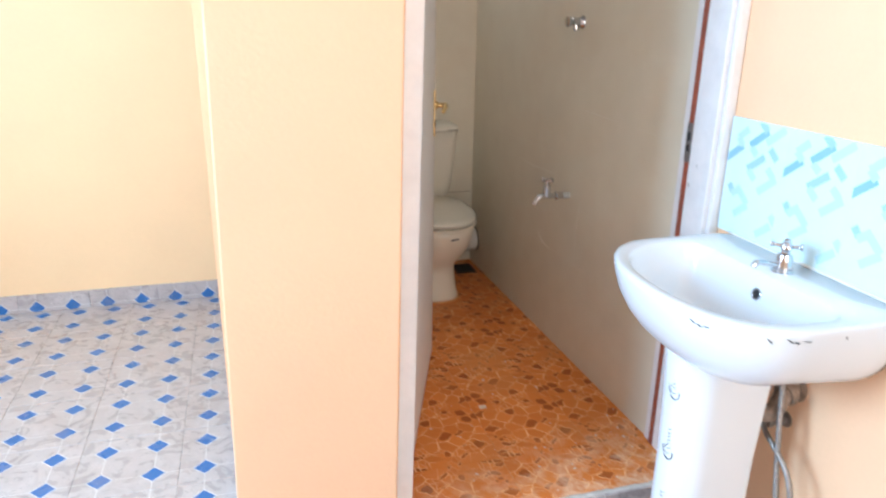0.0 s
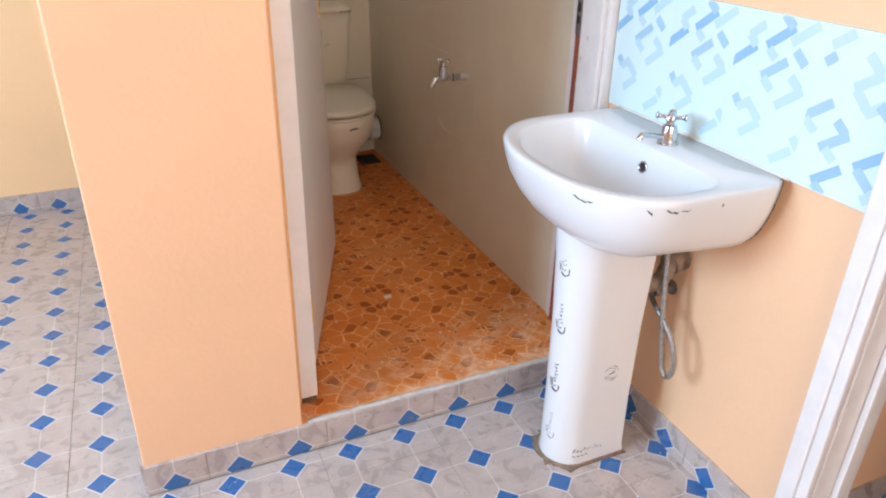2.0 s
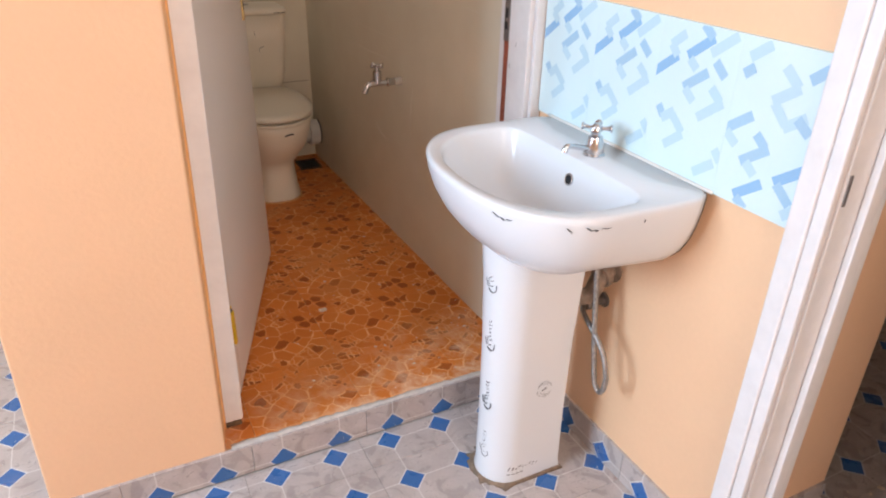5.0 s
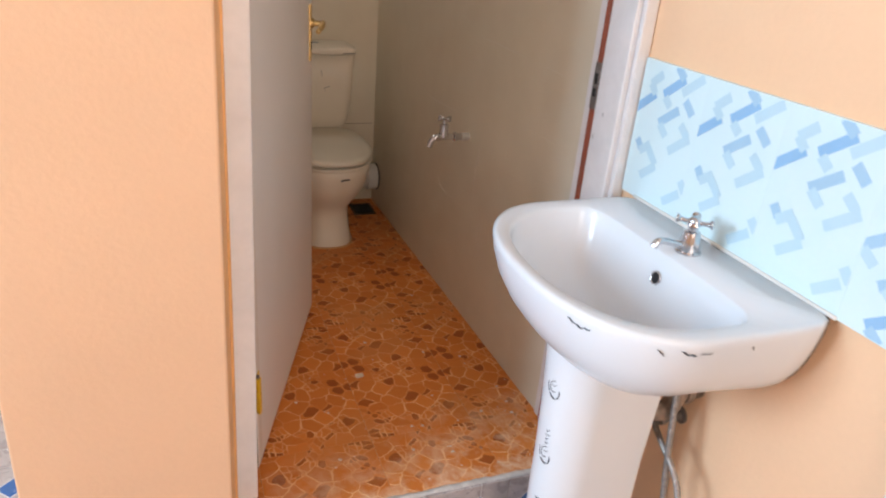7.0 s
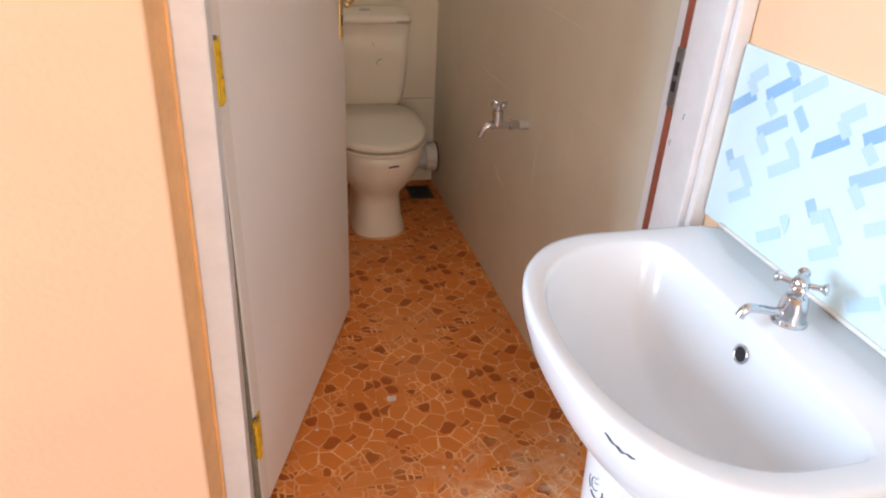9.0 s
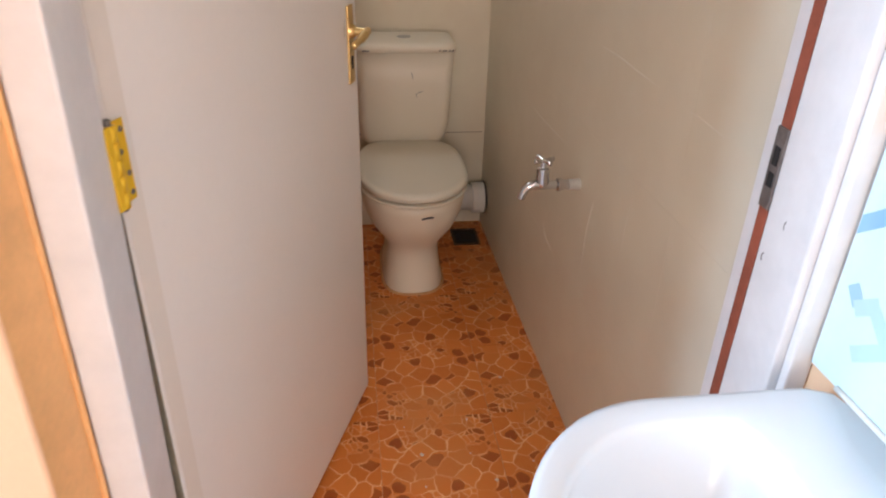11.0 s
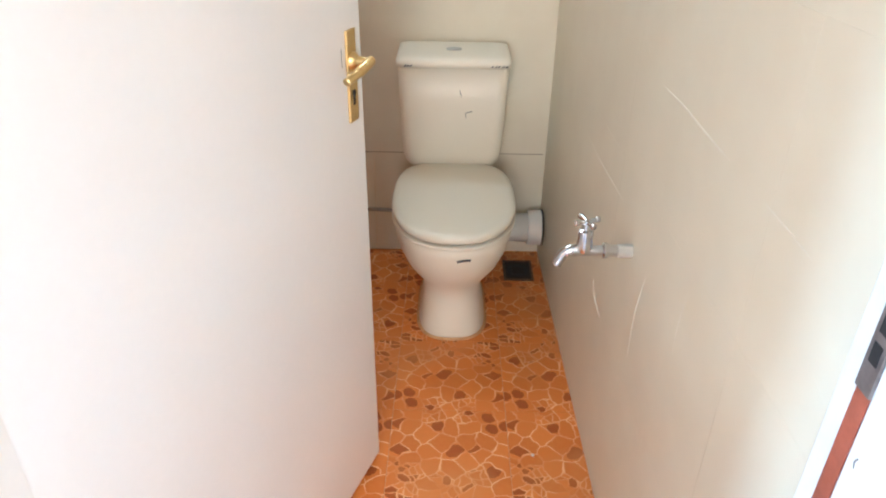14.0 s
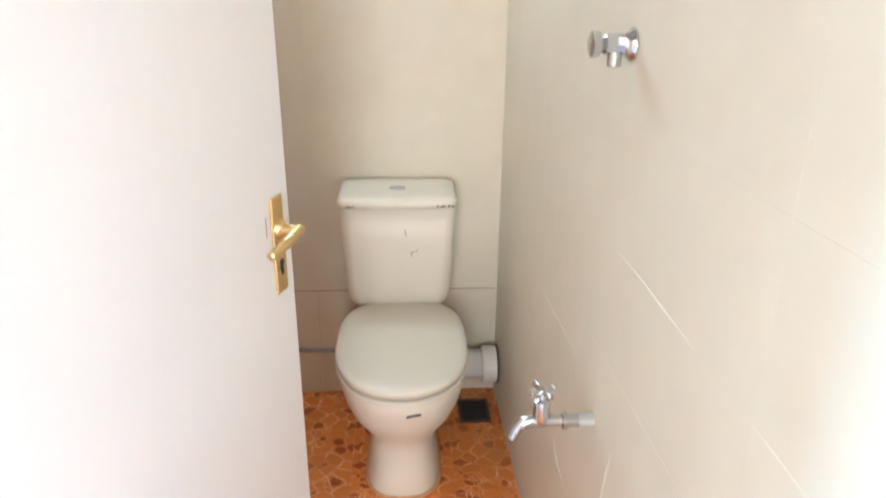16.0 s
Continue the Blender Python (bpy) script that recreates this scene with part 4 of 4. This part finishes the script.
def wall_tap():
    y, z = 2.402, 0.757
    root = turned("bib_tap", (east_face(y) - 0.0005, y, z), (-1, 0, 0), [(0.03, 0.012), (0.036, 0.012), (0.045, 0.013), (0.05, 0.0165), (0.056, 0.0165), (0.058, 0.010), (0.085, 0.0105), (0.115, 0.012)], CHROME, 18, origin=(1.25, y, z))
    attach(turned("pipe_stub", (east_face(y) - 0.0005, y, z), (-1, 0, 0), [(0, 0.014), (0.028, 0.0135), (0.030, 0.010)], GREYPVC, 18), root)
    tagged(root, "chrome bib tap with a cross handle on the tiled wall", "tap")
    attach(tube("spout", [(1.165, y, z), (1.14, y, z + 0.001), (1.122, y, z - 0.006), (1.112, y, z - 0.022), (1.108, y, z - 0.033)], [0.0115] * 16 + [0.0105] * 8 + [0.010] * 9, CHROME, 14), root)
    attach(turned("stem", (1.158, y, z), (0, 0, 1), [(0, 0.0145), (0.010, 0.0165), (0.030, 0.0145), (0.036, 0.0155), (0.044, 0.0145), (0.047, 0.008), (0.060, 0.0075)], CHROME, 16), root)
    for a in (20, 110, 200, 290):
        d = (math.cos(radians(a)), math.sin(radians(a)))
        attach(tube("handle_arm", [(1.158, y, z + 0.062), (1.158 + 0.018 * d[0], y + 0.018 * d[1], z + 0.064), (1.158 + 0.026 * d[0], y + 0.026 * d[1], z + 0.064)], [0.005] * 10 + [0.0062] * 7, CHROME, 10), root)


wall_tap()


def shower_valve():
    y, z = 2.392, 1.405
    root = turned("shower_valve", (east_face(y) - 0.0005, y, z), (-1, 0, 0), [(0, 0.024), (0.004, 0.024), (0.012, 0.017), (0.016, 0.015), (0.042, 0.015), (0.046, 0.010), (0.06, 0.010)], CHROME, 8, origin=(1.25, y, z))
    tagged(root, "chrome shower stop valve on the tiled wall", "valve")
    attach(turned("knob", (1.206, y, z), (-1, 0, 0), [(0, 0.010), (0.004, 0.018), (0.016, 0.019), (0.018, 0.014)], CHROME, 8), root)
    attach(turned("outlet", (1.226, y, z), (0, 0, -1), [(0, 0.011), (0.03, 0.0105), (0.032, 0.007)], CHROME, 14), root)


shower_valve()

# cement lip along the raised floor's edge
rng = random.Random(3)
rings = []
for i in range(61):
    x = 0.372 + (EAST - 0.376) * i / 60
    a, b, c = rng.uniform(-0.002, 0.002), rng.uniform(-0.004, 0.004), rng.uniform(-0.0008, 0.0012)
    rings.append([(x, 1.487 + a, BATH - 0.012), (x, 1.486 + a, BATH - 0.003), (x, 1.490 + a, BATH + 0.002 + c), (x, 1.500 + b, BATH + 0.0025 + c), (x, 1.506 + b, BATH + 0.0005), (x, 1.506 + b, BATH - 0.012)])
structure(loft("trim", rings, LIP), "rough pale cement lip along the step")


def specks():
    """Dried plaster drips on the toilet floor."""
    r = random.Random(11)
    verts, faces = [], []
    for k in range(46):
        x, y, size = r.uniform(0.55, 1.24), 1.53 + abs(r.gauss(0, 0.42)), r.choice((0.0025, 0.003, 0.004, 0.006))
        if k == 0:
            x, y, size = 0.79, 2.03, 0.016
        base, n = len(verts), 8
        verts.append((x, y, BATH + 0.0022))
        for i in range(n):
            q = size * r.uniform(0.6, 1.2)
            verts.append((x + q * math.cos(2 * math.pi * i / n), y + q * math.sin(2 * math.pi * i / n), BATH + 0.0004))
        faces += [(base, base + 1 + i, base + 1 + (i + 1) % n) for i in range(n)]
    tagged(mesh("plaster_specks", verts, faces, SPECK), "pale dried plaster specks on the orange floor", "plaster specks", kind="stuff")


specks()


def crumbs():
    """Broken plaster crumbs swept against the side-room wall."""
    r = random.Random(17)
    verts, faces = [], []
    for k in range(40):
        x, y, size = 1.74 + abs(r.gauss(0, 0.16)), 0.74 - abs(r.gauss(0, 0.09)), r.choice((0.003, 0.004, 0.005, 0.008, 0.011))
        base, n = len(verts), 6
        verts.append((x, y, size * r.uniform(0.5, 0.9)))
        for i in range(n):
            q = size * r.uniform(0.6, 1.2)
            verts.append((x + q * math.cos(2 * math.pi * i / n), y + q * math.sin(2 * math.pi * i / n), 0.0003))
        faces += [(base, base + 1 + i, base + 1 + (i + 1) % n) for i in range(n)]
    tagged(mesh("plaster_crumbs", verts, faces, SPECK), "pale broken plaster crumbs on the tiled floor", "plaster crumbs", kind="stuff")


crumbs()


# ---- tiles ----
def slab(name, w, h, depth, m, gap=0.0012, x0=None, x1=None, y0=None, y1=None, edge=0.001):
    """A bevelled tile centred on its print, top face at z 0; sides may be cut short."""
    a, b = (-w / 2 if x0 is None else x0) + gap, (w / 2 if x1 is None else x1) - gap
    c, d = (-h / 2 if y0 is None else y0) + gap, (h / 2 if y1 is None else y1) - gap
    e = edge
    v = [(x, y, -depth) for x, y in ((a, c), (b, c), (b, d), (a, d))] + [(x, y, -e) for x, y in ((a, c), (b, c), (b, d), (a, d))] + [(x, y, 0) for x, y in ((a + e, c + e), (b - e, c + e), (b - e, d - e), (a + e, d - e))]
    f = [(0, 1, 5, 4), (1, 2, 6, 5), (2, 3, 7, 6), (3, 0, 4, 7), (4, 5, 9, 8), (5, 6, 10, 9), (6, 7, 11, 10), (7, 4, 8, 11), (8, 9, 10, 11), (3, 2, 1, 0)]
    me = bpy.data.meshes.new(name)
    me.from_pydata(v, [], f)
    me.materials.append(m)
    return me


def pave(parent, size, ox, oy, z, rect, m, depth=0.01, turn_rows=False):
    """Lay square tiles over rect, cut at its sides; ox, oy is one tile's centre."""
    X0, X1, Y0, Y1 = rect
    cache = {}
    i0, i1 = math.floor((X0 - ox) / size) - 1, math.ceil((X1 - ox) / size) + 1
    j0, j1 = math.floor((Y0 - oy) / size) - 1, math.ceil((Y1 - oy) / size) + 1
    for i in range(i0, i1 + 1):
        for j in range(j0, j1 + 1):
            cx, cy = ox + i * size, oy + j * size
            a, b = max(-size / 2, X0 - cx), min(size / 2, X1 - cx)
            c, d = max(-size / 2, Y0 - cy), min(size / 2, Y1 - cy)
            if b - a < 0.015 or d - c < 0.015:
                continue
            spin = 180 if turn_rows and j % 2 else 0
            if spin:
                a, b, c, d = -b, -a, -d, -c
            key = tuple(round(q, 4) for q in (a, b, c, d))
            if key not in cache:
                cache[key] = slab("tile", size, size, depth, m, 0.0006, a, b, c, d)
            ob = new("tile", cache[key])
            rx, ry = random.uniform(-0.12, 0.12), random.uniform(-0.12, 0.12)
            ob.matrix_basis = pose(cx, cy, z, rx, ry, spin)
            attach(ob, parent)


floor_ob = bpy.data.objects["floor"]
bath_ob = bpy.data.objects["bathroom_floor"]
OX, OY = 0.23, 1.356 + 0.16
pave(floor_ob, 0.32, OX, OY, 0.0, (-0.05, EAST, -1.7, 1.478), OCTAGON)
pave(floor_ob, 0.32, OX + 0.006, OY - 0.022, 0.0, (WESTX, -0.05, -1.7, NORTH), OCTAGON)
pave(floor_ob, 0.32, OX, OY, 0.0, (EAST, 3.4, -0.2, 2.6), OCTAGON)
pave(bath_ob, 0.31, 1.058 - 0.155, 2.66 - 0.155, BATH, (0.10, 1.265, 1.497, NORTH), PAVING, 0.008, True)


def skirting(name, p, q, turn, phase, lift, length, label):
    """A row of cut floor tiles on edge; p is its start, q the print's offset along it."""
    root = structure(new(name), label)
    root.matrix_basis = pose(*p, 90, 0, turn)
    s, k = 0.32, math.floor((0 - phase) / 0.32) - 1
    while phase + k * s - s / 2 < length:
        c = phase + k * s
        a, b = max(-s / 2, -c), min(s / 2, length - c)
        if b - a > 0.01:
            ob = new("tile", slab("tile", s, s, 0.01, OCTAGON, 0.0005, a, b, 0.08 - lift, 0.08 - lift + BATH))
            ob.matrix_basis = root.matrix_basis @ pose(c, lift - 0.08, 0)
            attach(ob, root)
        k += 1


# local x runs along the wall, local z points out of it
skirting("baseboard_1", (-0.05, 1.481, 0), 0, 0, 0.26 + 0.05 - 0.0, 0.014, EAST + 0.05, "cut tile skirting with blue corner squares")
skirting("baseboard_2", (EAST - 0.008, 1.478, 0), 0, -90, 1.478 - 1.196, 0.03, 1.478 - 0.755, "cut tile skirting with blue corner squares")
skirting("baseboard_3", (WESTX, NORTH - 0.004, 0), 0, 0, 0.10, 0.02, -0.06 - WESTX, "cut tile skirting with blue corner squares")
skirting("baseboard_4", (-0.058, NORTH - 0.006, 0), 0, -90, 0.16, 0.02, NORTH - 1.5, "cut tile skirting with blue corner squares")
skirting("baseboard_5", (1.425, 0.737, 0), 0, 0, 0.2, 0.02, 0.265, "cut tile skirting with blue corner squares")


def tile_wall(parent, axis, at, a0, a1, w, h, z0, z1, ox, gap):
    """Large glazed wall tiles; a0..a1 along the wall."""
    cache = {}
    i = math.floor((a0 - ox) / w) - 1
    while ox + i * w < a1:
        l, r = max(a0, ox + i * w), min(a1, ox + (i + 1) * w)
        z = z0
        while r - l > 0.01 and z < z1 - 0.01:
            t = min(z + h, z1)
            key = (round(r - l, 4), round(t - z, 4))
            if key not in cache:
                cache[key] = slab("wall_tile", key[0], key[1], 0.006, VEINED, gap, edge=0.0003)
            ob = new("wall_tile", cache[key])
            c = (l + r) / 2
            ob.matrix_basis = pose(c, at, (z + t) / 2, 90, 0, 0) if axis == "y" else pose(east_face(c), c, (z + t) / 2, 90, 0, -90 + math.degrees(math.atan(0.0135)))
            attach(ob, parent)
            z = t
        i += 1


tile_wall(bpy.data.objects["wall_north"], "y", NORTH, 0.10, 1.265, 0.62, 0.402, BATH, BATH + 0.402, 0.0, 0.0006)
tile_wall(bpy.data.objects["wall_north"], "y", NORTH, 0.10, 1.265, 0.62, 0.402, BATH + 0.402, 2.0, 0.0, 0.00003)
attach(box("joint", 0.105, 1.228, NORTH - 0.0005, NORTH + 0.002, BATH + 0.4008, BATH + 0.4032, MORTAR), bpy.data.objects["wall_north"])
tile_wall(bpy.data.objects["wall_toilet_east"], "x", 1.265, 1.724, NORTH, 0.62, 0.402, BATH, 2.5, 1.93, 0.00003)


def wall_veins():
    """Pale printed veins on the glazed tiles of the long toilet wall."""
    wall = bpy.data.objects["wall_toilet_east"]
    strokes = [
        (0.0012, [(2.911, 0.809), (2.756, 0.804), (2.638, 0.808), (2.505, 0.814)]),
        (0.0013, [(2.384, 1.093), (2.272, 1.094), (2.174, 1.09), (2.059, 1.087)]),
        (0.0007, [(1.955, 1.083), (1.882, 1.081), (1.826, 1.078)]),
        (0.0024, [(2.661, 0.531), (2.62, 0.499), (2.543, 0.485)]),
        (0.0018, [(2.295, 0.768), (2.319, 0.669), (2.32, 0.556)]),
        (0.0007, [(2.1, 0.86), (2.113, 0.786), (2.111, 0.73)]),
        (0.0008, [(2.06, 1.52), (1.99, 1.535), (1.90, 1.53)]),
    ]
    for r, line in strokes:
        pts = glide([(east_face(y) + 0.0004, y, z) for y, z in line])
        k = len(pts) - 1
        radii = [0.0004 + r * (1 - abs(2 * i / k - 1) ** 2) for i in range(k + 1)]
        attach(tube("vein", pts, radii, VEIN, 6, smooth_path=False), wall)


wall_veins()
